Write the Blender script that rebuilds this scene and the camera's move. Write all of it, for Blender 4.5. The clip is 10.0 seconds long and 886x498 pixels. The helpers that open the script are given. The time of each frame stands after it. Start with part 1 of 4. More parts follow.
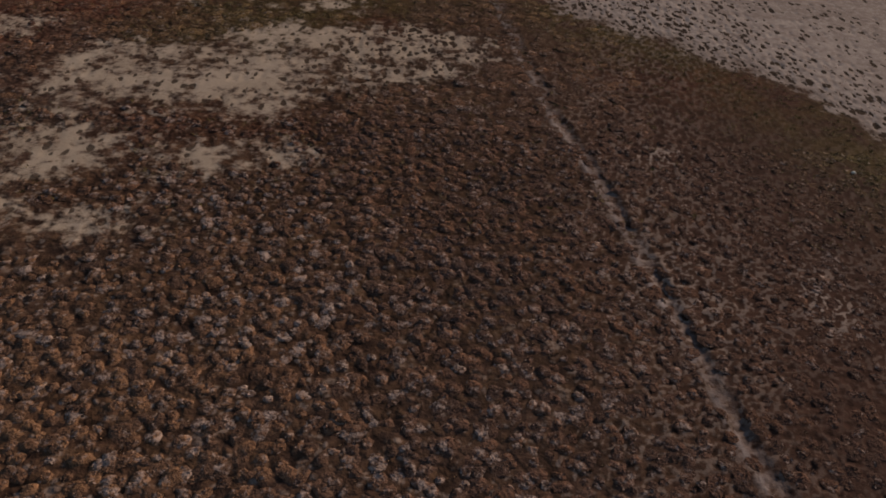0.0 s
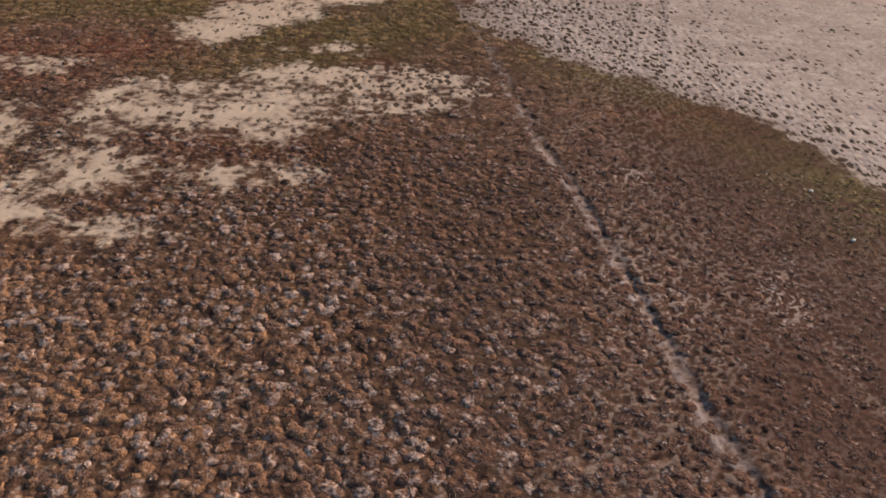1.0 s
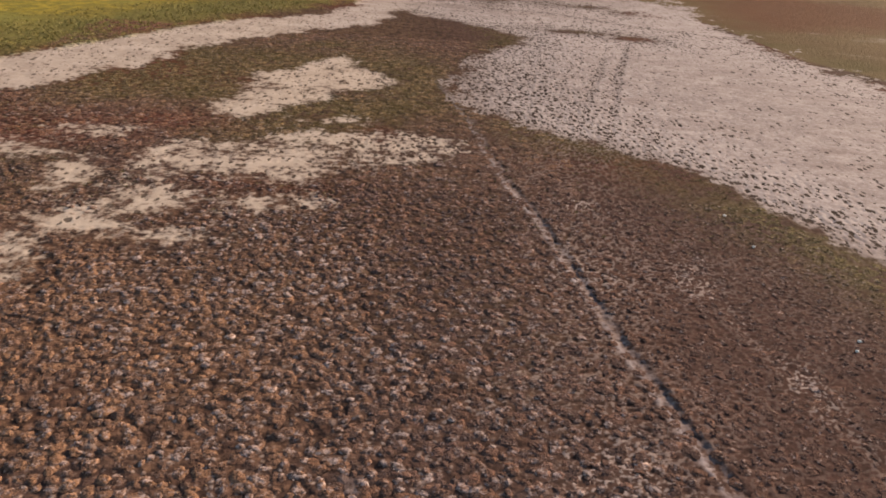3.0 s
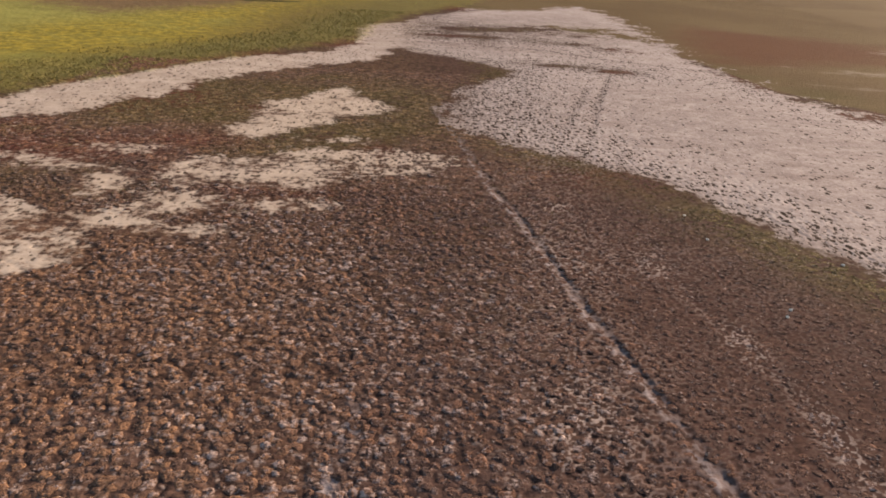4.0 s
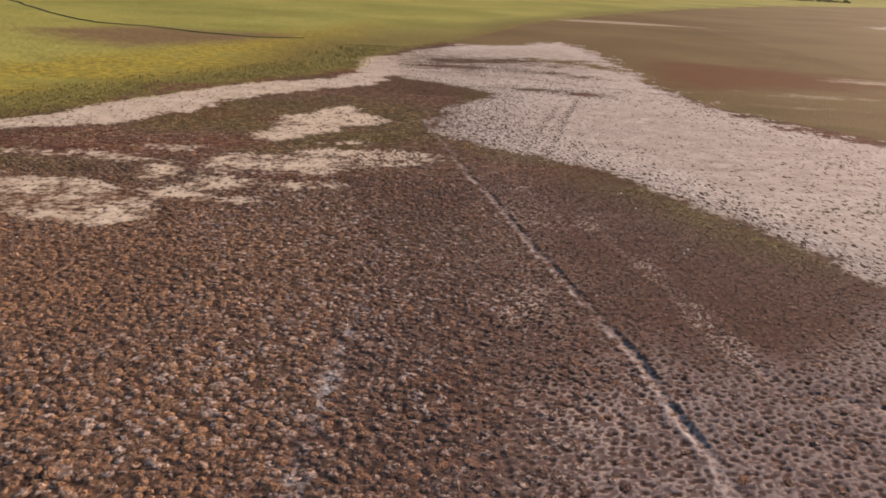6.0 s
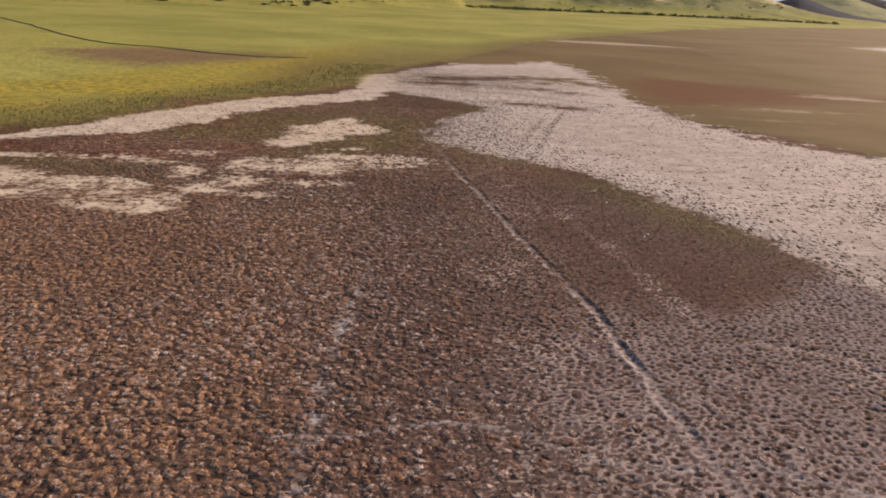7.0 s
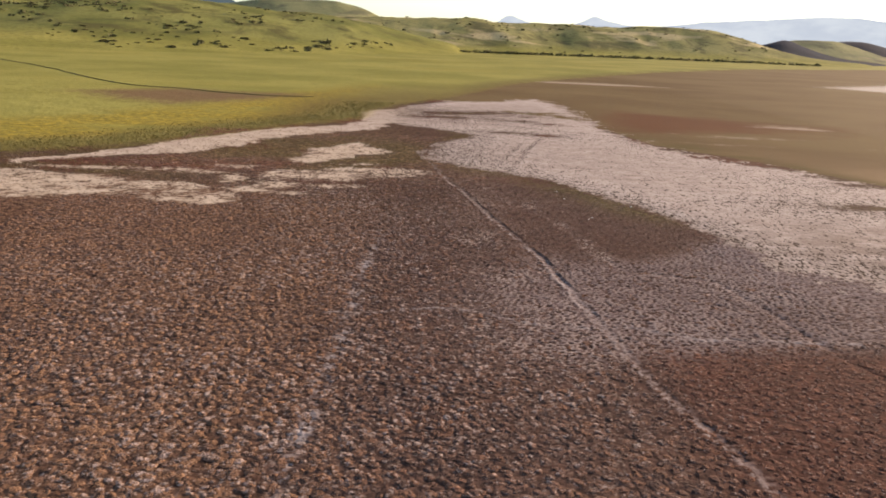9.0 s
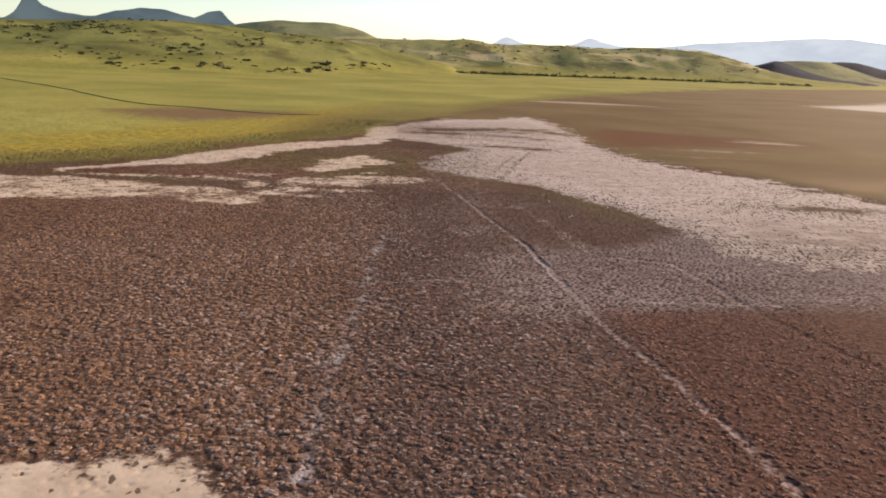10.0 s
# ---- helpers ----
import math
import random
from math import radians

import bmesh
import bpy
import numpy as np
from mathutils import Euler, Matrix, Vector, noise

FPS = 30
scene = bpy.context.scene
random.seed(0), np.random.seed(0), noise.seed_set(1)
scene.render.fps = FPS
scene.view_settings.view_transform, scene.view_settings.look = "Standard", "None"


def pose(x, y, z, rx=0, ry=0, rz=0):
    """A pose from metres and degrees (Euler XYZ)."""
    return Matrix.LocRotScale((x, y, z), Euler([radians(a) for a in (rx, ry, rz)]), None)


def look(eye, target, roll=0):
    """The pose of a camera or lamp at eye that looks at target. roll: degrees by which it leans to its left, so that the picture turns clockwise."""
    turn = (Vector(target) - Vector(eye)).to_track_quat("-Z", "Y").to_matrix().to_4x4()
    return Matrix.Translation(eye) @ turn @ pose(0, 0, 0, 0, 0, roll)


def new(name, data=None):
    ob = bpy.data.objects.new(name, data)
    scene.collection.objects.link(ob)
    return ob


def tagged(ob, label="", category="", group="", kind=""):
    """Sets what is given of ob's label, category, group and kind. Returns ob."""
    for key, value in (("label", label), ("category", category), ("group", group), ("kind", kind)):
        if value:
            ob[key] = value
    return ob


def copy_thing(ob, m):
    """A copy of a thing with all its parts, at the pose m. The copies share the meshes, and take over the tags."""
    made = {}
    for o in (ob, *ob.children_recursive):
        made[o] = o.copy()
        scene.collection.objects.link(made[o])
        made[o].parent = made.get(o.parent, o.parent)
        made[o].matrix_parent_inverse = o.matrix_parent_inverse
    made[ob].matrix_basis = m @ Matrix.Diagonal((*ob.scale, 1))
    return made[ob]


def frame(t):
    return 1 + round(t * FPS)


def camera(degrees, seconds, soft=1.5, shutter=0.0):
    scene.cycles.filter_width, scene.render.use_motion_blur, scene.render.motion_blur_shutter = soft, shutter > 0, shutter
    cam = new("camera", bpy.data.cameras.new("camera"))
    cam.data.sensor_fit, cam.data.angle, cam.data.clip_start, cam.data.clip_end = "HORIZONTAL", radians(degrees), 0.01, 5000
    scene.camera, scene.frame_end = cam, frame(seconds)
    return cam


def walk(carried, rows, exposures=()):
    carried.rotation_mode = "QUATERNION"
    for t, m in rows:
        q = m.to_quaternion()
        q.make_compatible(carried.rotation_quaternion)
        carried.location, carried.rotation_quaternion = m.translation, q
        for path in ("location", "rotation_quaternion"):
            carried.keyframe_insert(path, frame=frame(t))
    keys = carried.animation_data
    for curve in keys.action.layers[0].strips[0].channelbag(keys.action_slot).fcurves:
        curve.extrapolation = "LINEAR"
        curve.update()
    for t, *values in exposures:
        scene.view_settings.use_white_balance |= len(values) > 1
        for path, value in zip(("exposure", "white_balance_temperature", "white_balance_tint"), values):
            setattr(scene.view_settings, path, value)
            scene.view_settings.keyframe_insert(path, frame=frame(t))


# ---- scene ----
cam = camera(62.2, 10.0, soft=1.8)
PATH = [
    (0, (-1.189, 43.201, 11.649), (-1.123, 44.73, 10.362), 5.2),
    (0.5, (-1.053, 41.991, 11.792), (-0.996, 43.57, 10.567), 4.9),
    (1, (-0.933, 40.741, 11.841), (-0.881, 42.364, 10.674), 4.7),
    (1.5, (-0.814, 39.222, 11.867), (-0.766, 40.89, 10.766), 4.5),
    (2, (-0.712, 37.619, 11.945), (-0.665, 39.327, 10.907), 4.4),
    (2.5, (-0.587, 35.955, 11.931), (-0.543, 37.7, 10.955), 4.2),
    (4, (-0.043, 29.737, 11.841), (-0.008, 31.566, 11.033), 3.4),
    (4.5, (0.095, 27.613, 11.891), (0.13, 29.449, 11.098), 3.3),
    (5, (0.202, 25.378, 11.887), (0.24, 27.223, 11.115), 3.3),
    (5.5, (0.354, 22.894, 11.841), (0.393, 24.751, 11.099), 3.2),
    (7, (0.645, 14.499, 12.029), (0.693, 16.385, 11.368), 3.0),
    (7.5, (0.672, 11.532, 12.022), (0.721, 13.427, 11.387), 2.9),
    (8, (0.727, 8.183, 12.058), (0.777, 10.088, 11.451), 2.8),
    (8.5, (0.749, 4.791, 12.087), (0.801, 6.703, 11.505), 2.8),
    (9, (0.825, 1.297, 12.05), (0.876, 3.218, 11.497), 2.6),
    (9.5, (0.734, -2.222, 12.035), (0.787, -0.294, 11.508), 2.6),
    (10, (0.576, -6.539, 12.134), (0.632, -4.603, 11.633), 2.5),
]
walk(cam, [(t, look(eye, target, roll)) for t, eye, target, roll in PATH],
     exposures=[(0.0, -0.50), (0.3, 0.36), (0.6, 0.74), (1.0, 0.83), (1.7, 0.95), (2.5, 1.01), (4.5, 1.06), (7.0, 1.13), (10.0, 1.17)])

# ---- light: a low sun ahead and to the right, clear bright sky ----
SUN_AZ, SUN_EL = 53.0, 15.0
sky = bpy.data.worlds.new("sky")
scene.world = sky
sky.use_nodes = True
wn = sky.node_tree
wn.nodes.clear()
w_out = wn.nodes.new("ShaderNodeOutputWorld")
w_bg = wn.nodes.new("ShaderNodeBackground")
w_sky = wn.nodes.new("ShaderNodeTexSky")
w_sky.sky_type = "NISHITA"
w_sky.sun_disc = False
w_sky.sun_elevation = radians(SUN_EL)
w_sky.sun_rotation = radians(SUN_AZ)
w_sky.air_density, w_sky.dust_density, w_sky.ozone_density = 1.0, 0.2, 2.0
w_bg.inputs[1].default_value = 0.078
w_haze = wn.nodes.new("ShaderNodeHueSaturation")
w_haze.inputs["Saturation"].default_value, w_haze.inputs["Value"].default_value = 0.72, 1.06
wn.links.new(w_sky.outputs[0], w_haze.inputs["Color"])
wn.links.new(w_haze.outputs[0], w_bg.inputs[0])
wn.links.new(w_bg.outputs[0], w_out.inputs[0])

sun_data = bpy.data.lights.new("sun", "SUN")
sun_data.energy, sun_data.angle, sun_data.color = 5.0, radians(0.6), (1.0, 0.715, 0.505)
sun = new("sun", sun_data)
sun.matrix_world = look((Vector((math.sin(radians(SUN_AZ)), math.cos(radians(SUN_AZ)), math.tan(radians(SUN_EL)))) * 200)[:], (0, 0, 0))


# ---- numeric helpers ----
def lattice(ix, iy, seed):
    """A repeatable random number from 0 to 1 for each lattice cell."""
    h = (ix.astype(np.int64) * 374761393 + iy.astype(np.int64) * 668265263 + seed * 974634541) & 0xFFFFFFFF
    h = ((h ^ (h >> 13)) * 1274126177) & 0xFFFFFFFF
    h = ((h ^ (h >> 16)) * 2246822519) & 0xFFFFFFFF
    return ((h ^ (h >> 15)) & 0xFFFFFF) / float(0xFFFFFF)


def value_noise(x, y, seed=0):
    fx, fy = np.floor(x), np.floor(y)
    u, v = x - fx, y - fy
    u, v = u * u * (3 - 2 * u), v * v * (3 - 2 * v)
    a, b = lattice(fx, fy, seed), lattice(fx + 1, fy, seed)
    c, d = lattice(fx, fy + 1, seed), lattice(fx + 1, fy + 1, seed)
    return (a * (1 - u) + b * u) * (1 - v) + (c * (1 - u) + d * u) * v


def fbm(x, y, octaves=4, seed=0):
    total, amp, s = 0.0, 0.5, 1.0
    for n in range(octaves):
        total = total + amp * (value_noise(x * s + 17.3 * n, y * s - 9.1 * n, seed + n) - 0.5)
        amp, s = amp * 0.5, s * 2.03
    return total


def cells(x, y, seed=0, keep=1.0):
    """Distances to the nearest and the second nearest of jittered points, one a cell (only a share of them), and the nearest's random number."""
    fx, fy = np.floor(x), np.floor(y)
    best, second, mark = np.full(x.shape, 9.0), np.full(x.shape, 9.0), np.zeros(x.shape)
    for ox in (-1, 0, 1):
        for oy in (-1, 0, 1):
            cx, cy = fx + ox, fy + oy
            r = lattice(cx, cy, seed + 3)
            d = np.hypot(cx + lattice(cx, cy, seed + 1) - x, cy + lattice(cx, cy, seed + 2) - y)
            d = np.where(r <= keep, d, 9.0)
            nearer = d < best
            second = np.where(nearer, best, np.minimum(second, d))
            best, mark = np.where(nearer, d, best), np.where(nearer, r, mark)
    return best, second, mark


def smooth(a, b, x):
    t = np.clip((x - a) / (b - a), 0, 1)
    return t * t * (3 - 2 * t)


def inside(x, y, poly):
    """Signed distance to a closed outline, positive inside."""
    p = np.array(poly, float)
    q = np.roll(p, -1, axis=0)
    best, turn = np.full(x.shape, 1e9), np.zeros(x.shape, bool)
    for (ax, ay), (bx, by) in zip(p, q):
        ex, ey = bx - ax, by - ay
        t = np.clip(((x - ax) * ex + (y - ay) * ey) / (ex * ex + ey * ey), 0, 1)
        best = np.minimum(best, np.hypot(x - ax - t * ex, y - ay - t * ey))
        if ay != by:
            turn ^= ((ay > y) != (by > y)) & (x < ex * (y - ay) / ey + ax)
    return np.where(turn, best, -best)


def along(x, y, line):
    """Distance to an open line, and on which side (positive to its left)."""
    best, side = np.full(x.shape, 1e9), np.zeros(x.shape)
    for (ax, ay), (bx, by) in zip(line[:-1], line[1:]):
        ex, ey = bx - ax, by - ay
        t = np.clip(((x - ax) * ex + (y - ay) * ey) / (ex * ex + ey * ey), 0, 1)
        d = np.hypot(x - ax - t * ex, y - ay - t * ey)
        nearer = d < best
        best = np.where(nearer, d, best)
        side = np.where(nearer, np.sign(ex * (y - ay) - ey * (x - ax)), side)
    return best, side


# ---- the plan of the ground ----
SALT_FLAT = [(-6.5, 112), (-6.8, 123), (-2.7, 136), (5.3, 149), (14, 152), (23.6, 164), (27, 148), (26.7, 113), (27.5, 100), (29.5, 92), (33, 85),
             (40, 78), (47, 64), (58, 56), (90, 50), (90, 36), (50, 37.5), (32, 38.5), (26, 38.5), (21.6, 41), (20.9, 45), (20.4, 48.3), (19.4, 53), (17.7, 56),
             (16.1, 59), (14.3, 62.4), (11.4, 67.2), (7.6, 70.7), (5.0, 72.4), (2.4, 74.2), (0.4, 78), (0.2, 82), (2.2, 89), (5.9, 94.3), (6.6, 97.5),
             (3, 101.5), (-2, 105), (-5, 107)]
SALT_STRIP = [(-36, 66.5), (-32.2, 70.4), (-29, 76.5), (-27.6, 81), (-25.4, 84.6), (-22.6, 89.4), (-19.4, 95.4), (-16.0, 98.5), (-12.1, 101.2), (-8.4, 108.5),
              (-9.6, 116), (-11.0, 124.5), (-5.7, 127), (-2, 130), (-4.5, 108), (-5.6, 99.2), (-11.2, 94), (-15.3, 89.4), (-17.6, 86), (-18.5, 83.4), (-19.4, 80), (-22, 77.6),
              (-21.6, 75.2), (-25, 73), (-28, 71.6), (-31.5, 68.8), (-35, 65.4)]
SALT_BAND = [(-13.5, 63.6), (-13.5, 65.5), (-12.4, 66.4), (-10.4, 67.2), (-8.7, 67.5), (-7.9, 68.4), (-6.8, 69.8), (-5.1, 69.3), (-2.5, 70.3), (0.6, 69.4), (0.8, 67.6),
             (-1.2, 66.2), (-3.7, 65.6), (-4.4, 64.2), (-5.2, 63.2), (-6.4, 62.2), (-8.0, 62.5), (-9.2, 63.1), (-11.0, 63.1), (-12.1, 62.7)]
SALT_WEST = [(-60, 62), (-42, 62.5), (-37.5, 61.5), (-34, 62.6), (-29, 61.6), (-25.6, 61.4), (-22.8, 59.2), (-19.5, 59.6), (-17.2, 58.8), (-15.4, 57.2), (-13.6, 56.6), (-13.0, 53.8),
             (-15.3, 52.7), (-18.6, 52.8), (-21, 54.6), (-25, 53.8), (-28.8, 52), (-33.4, 51.8), (-60, 51)]
SALT_BITS = [(-15.2, 62.3, 0.9, 1.6), (-18.2, 64.5, 1.2, 0.6), (-11.2, 60.1, 1.5, 1.1), (-13.2, 57.8, 1.5, 0.6), (-20.4, 65.6, 1.6, 0.5), (-10.6, 57.0, 1.2, 0.4), (-7.2, 60.6, 1.2, 0.5),
             (-24.5, 65.0, 2.0, 0.5), (-28, 64.5, 2.2, 0.5), (-16.8, 67.6, 0.9, 0.4), (-5.6, 71.4, 1.4, 0.4)]
SALT_MID = [(-13.2, 72.6), (-12.2, 75.4), (-12.1, 78), (-12.0, 80.8), (-9.8, 81.8), (-8.6, 84.6), (-7.4, 86.8), (-6.2, 85.4), (-5.6, 83.4), (-3.4, 81.6), (-2.5, 81.0), (-3.0, 78.6),
            (-5.9, 77), (-6.8, 75.6), (-8.8, 73.9), (-9.4, 72), (-10.4, 71.3), (-12.1, 71.4)]
SALT_NEAR = [(-18, 13.4), (-9.6, 13.2), (-6.4, 13.9), (-4.9, 12.2), (-4.6, 8), (-18, 6)]
TRAMPLED = [(2.8, 35.5), (4.8, 38.6), (7.8, 42.4), (10.1, 42.6), (12.7, 42.2), (15.9, 43.4), (18.5, 46.6), (22, 48.5), (30, 45), (50, 42), (90, 40), (90, 27), (30, 32),
            (26.3, 31.5), (19.2, 30), (14.2, 29.2), (9.7, 28.3), (7, 27.4), (5.4, 29.8), (4.0, 33)]
MEADOW = [(-2500, -400), (-110, 30), (-62, 58), (-42, 68.5), (-31, 76.5), (-26.3, 84.2), (-20, 95.4), (-11.2, 108.2), (-9, 113), (-8.6, 122), (-5, 136),
          (3.0, 155), (9, 172), (24, 217), (50, 267), (112, 371), (211, 507), (500, 790), (2600, 2100), (2600, 4400), (-4400, 4400)]
BARE_EARTH = [(-64, 138), (-52, 127), (-40.5, 121), (-32, 131), (-25, 143), (-24, 152), (-38, 150), (-49, 153)]
RED_FLAT = [(27.5, 113), (30, 128), (36, 140), (50, 135), (70, 126), (62, 116), (45, 111), (34, 108)]
FAR_SALT = [(150, 284), (205, 330), (262, 402), (420, 520), (600, 470), (420, 330), (169, 262)]
TRAIL = [(-0.6, 82), (0.6, 77), (1.5, 72.9), (2.2, 68.4), (3.0, 64), (4.0, 59.6), (4.9, 54.6), (5.9, 50), (6.9, 45.5), (7.55, 42.3), (8.05, 38.8),
         (8.8, 33), (9.3, 28.6), (9.8, 25.5), (11.0, 20.4), (11.8, 15.5), (12.4, 10), (13, 2)]
SIDE_TRAIL = [(9.2, 59), (9.5, 52.5), (10.4, 49.6), (10.9, 45.2), (11.3, 42.5), (11.9, 40.2), (14, 39.6), (16.6, 38.8), (17.8, 33.3), (18.5, 28.7), (19.4, 25.4), (20.6, 22.3), (24, 15)]
PALE_TRAIL = [(-1.9, 46), (-2.5, 37), (-2.5, 29.5), (-2.7, 24), (-2.85, 18), (-2.85, 11.8), (-3, 4)]
CROSS_TRAIL = [(-3.5, 32.2), (-0.9, 32.6), (1.6, 33.4), (3.3, 33.1), (4.8, 32.2), (6.3, 31.6), (7.8, 31.5), (10.3, 31.7), (13, 30.6), (20, 30.6)]
SALT_TRACK = [(4, 111.5), (7.2, 111.6), (12, 110.2), (17, 106.4), (22.6, 104.2), (28.1, 101.8), (36, 98)]
# specks of salt bloom on the brown mud: x, y, half length, half width
SPECKLED = [(5.8, 62.0, 1.0, 0.6), (8.6, 56.0, 0.8, 1.4), (10.9, 45.2, 0.5, 2.2), (10.2, 50.2, 0.6, 1.6), (11.4, 42.6, 0.6, 1.8), (2.4, 68.4, 1.6, 1.2), (0.5, 40, 2, 3), (3.8, 46, 2, 3)]
# weedy islands on the flat: x, y, half length, half width
ISLANDS = [(16.4, 100.0, 1.5, 0.9), (11.8, 101.4, 2.4, 0.7), (14.8, 116.7, 1.8, 0.8), (19.1, 113.7, 1.2, 0.8), (16.4, 124.7, 2.2, 0.9), (9.0, 127, 4.5, 1.0),
           (2.0, 118, 5.0, 1.2), (21, 132, 2.5, 1.0), (46, 71, 4.0, 1.6), (38, 60, 3.5, 1.0)]
GAP = [(1, 124.5), (8, 126), (14.6, 131), (21, 128.8), (27, 123)]
PALE_BEDS = [(61, 124, 7, 3.4), (45, 107, 8, 1.4), (52, 238, 26, 7), (38, 98, 5, 0.8), (78, 100, 12, 1.6)]
WHEEL_A = [(7.3, 72.2), (8.8, 78), (9.9, 82.3), (10.6, 84.7), (12.4, 91.5)]
WHEEL_B = [(9.1, 72.9), (10.6, 78.4), (12.1, 85.2), (15.5, 97.6)]
FAR_TRACK = [(-140, 243), (-116, 218), (-93, 193.5), (-71.5, 166), (-59, 154), (-50, 152), (-38, 146), (-28, 142.5), (-20, 146)]


def stretch(lo, fine_lo, fine_hi, hi, step, ratio, step_out, more_lo, more_hi):
    """Grid lines: finest in the middle, a band of wider steps on either side, then wider and wider."""
    mid = list(np.arange(fine_lo, fine_hi + step / 2, step))
    up = list(mid[-1] + step_out * np.arange(1, int(more_hi / step_out) + 1))
    s = step_out
    while (up[-1] if up else mid[-1]) < hi:
        s *= ratio
        up.append((up[-1] if up else mid[-1]) + s)
    down = list(mid[0] - step_out * np.arange(1, int(more_lo / step_out) + 1))
    s = step_out
    while (down[-1] if down else mid[0]) > lo:
        s *= ratio
        down.append((down[-1] if down else mid[0]) - s)
    return np.array(down[::-1] + mid + up)


def sheet(name, X, Y, Z, fields, material):
    """A grid of quads with named numbers at its corners."""
    rows, cols = X.shape
    mesh = bpy.data.meshes.new(name)
    mesh.vertices.add(rows * cols)
    mesh.vertices.foreach_set("co", np.stack([X, Y, Z], -1).astype(np.float32).ravel())
    i = np.arange(rows * cols).reshape(rows, cols)
    quads = np.stack([i[:-1, :-1], i[:-1, 1:], i[1:, 1:], i[1:, :-1]], -1).reshape(-1, 4)
    mesh.loops.add(quads.size)
    mesh.loops.foreach_set("vertex_index", quads.ravel().astype(np.int32))
    mesh.polygons.add(len(quads))
    mesh.polygons.foreach_set("loop_start", np.arange(0, quads.size, 4, dtype=np.int32))
    mesh.polygons.foreach_set("use_smooth", np.ones(len(quads), bool))
    for key, values in fields.items():
        mesh.attributes.new(key, "FLOAT", "POINT").data.foreach_set("value", values.astype(np.float32).ravel())
    mesh.update(calc_edges=True)
    mesh.validate()
    mesh.materials.append(material)
    return new(name, mesh)


# ---- materials ----
class Nodes:
    """Short ways to wire a node material."""

    def __init__(self, name):
        self.mat = bpy.data.materials.new(name)
        self.mat.use_nodes = True
        self.tree = self.mat.node_tree
        self.tree.nodes.clear()
        self.out = self.tree.nodes.new("ShaderNodeOutputMaterial")

    def put(self, socket, value):
        if isinstance(value, bpy.types.NodeSocket):
            self.tree.links.new(value, socket)
        elif isinstance(value, tuple):
            socket.default_value = (*value, 1.0) if len(value) == 3 and socket.type == "RGBA" else value
        else:
            socket.default_value = value

    def field(self, key):
        n = self.tree.nodes.new("ShaderNodeAttribute")
        n.attribute_name = key
        return n.outputs["Fac"]

    def place(self, sx=1.0, sy=1.0, sz=1.0):
        n = self.tree.nodes.new("ShaderNodeNewGeometry")
        m = self.tree.nodes.new("ShaderNodeMapping")
        m.inputs["Scale"].default_value = (sx, sy, sz)
        self.tree.links.new(n.outputs["Position"], m.inputs["Vector"])
        return m.outputs[0]

    def noise(self, vec, scale, detail=3.0, rough=0.55, warp=0.0):
        n = self.tree.nodes.new("ShaderNodeTexNoise")
        self.put(n.inputs["Vector"], vec)
        n.inputs["Scale"].default_value, n.inputs["Detail"].default_value = scale, detail
        n.inputs["Roughness"].default_value, n.inputs["Distortion"].default_value = rough, warp
        return n.outputs[0]

    def voronoi(self, vec, scale, jitter=1.0, feature="F1"):
        n = self.tree.nodes.new("ShaderNodeTexVoronoi")
        n.feature = feature
        self.put(n.inputs["Vector"], vec)
        n.inputs["Scale"].default_value, n.inputs["Randomness"].default_value = scale, jitter
        return n.outputs["Distance"], (n.outputs["Color"] if feature == "F1" else None)

    def math(self, op, a, b=0.0, c=0.0):
        n = self.tree.nodes.new("ShaderNodeMath")
        n.operation = op
        for socket, value in zip(n.inputs, (a, b, c)):
            self.put(socket, value)
        return n.outputs[0]

    def ramp(self, value, lo, hi, a=0.0, b=1.0):
        n = self.tree.nodes.new("ShaderNodeMapRange")
        n.interpolation_type = "SMOOTHSTEP"
        self.put(n.inputs[0], value)
        for k, v in zip((1, 2, 3, 4), (lo, hi, a, b)):
            self.put(n.inputs[k], v)
        return n.outputs[0]

    def mix(self, fac, a, b):
        n = self.tree.nodes.new("ShaderNodeMix")
        n.data_type = "RGBA"
        self.put(n.inputs["Factor"], fac)
        self.put(n.inputs[6], a)
        self.put(n.inputs[7], b)
        return n.outputs[2]

    def bump(self, height, strength, distance, normal=None):
        n = self.tree.nodes.new("ShaderNodeBump")
        self.put(n.inputs["Height"], height)
        self.put(n.inputs["Strength"], strength)
        n.inputs["Distance"].default_value = distance
        if normal is not None:
            self.put(n.inputs["Normal"], normal)
        return n.outputs[0]

    def surface(self, colour, rough=0.9, normal=None, spec=0.3, metal=0.0):
        n = self.tree.nodes.new("ShaderNodeBsdfPrincipled")
        self.put(n.inputs["Base Color"], colour)
        self.put(n.inputs["Roughness"], rough)
        self.put(n.inputs["Specular IOR Level"], spec)
        self.put(n.inputs["Metallic"], metal)
        if normal is not None:
            self.put(n.inputs["Normal"], normal)
        self.tree.links.new(n.outputs[0], self.out.inputs[0])
        return self.mat


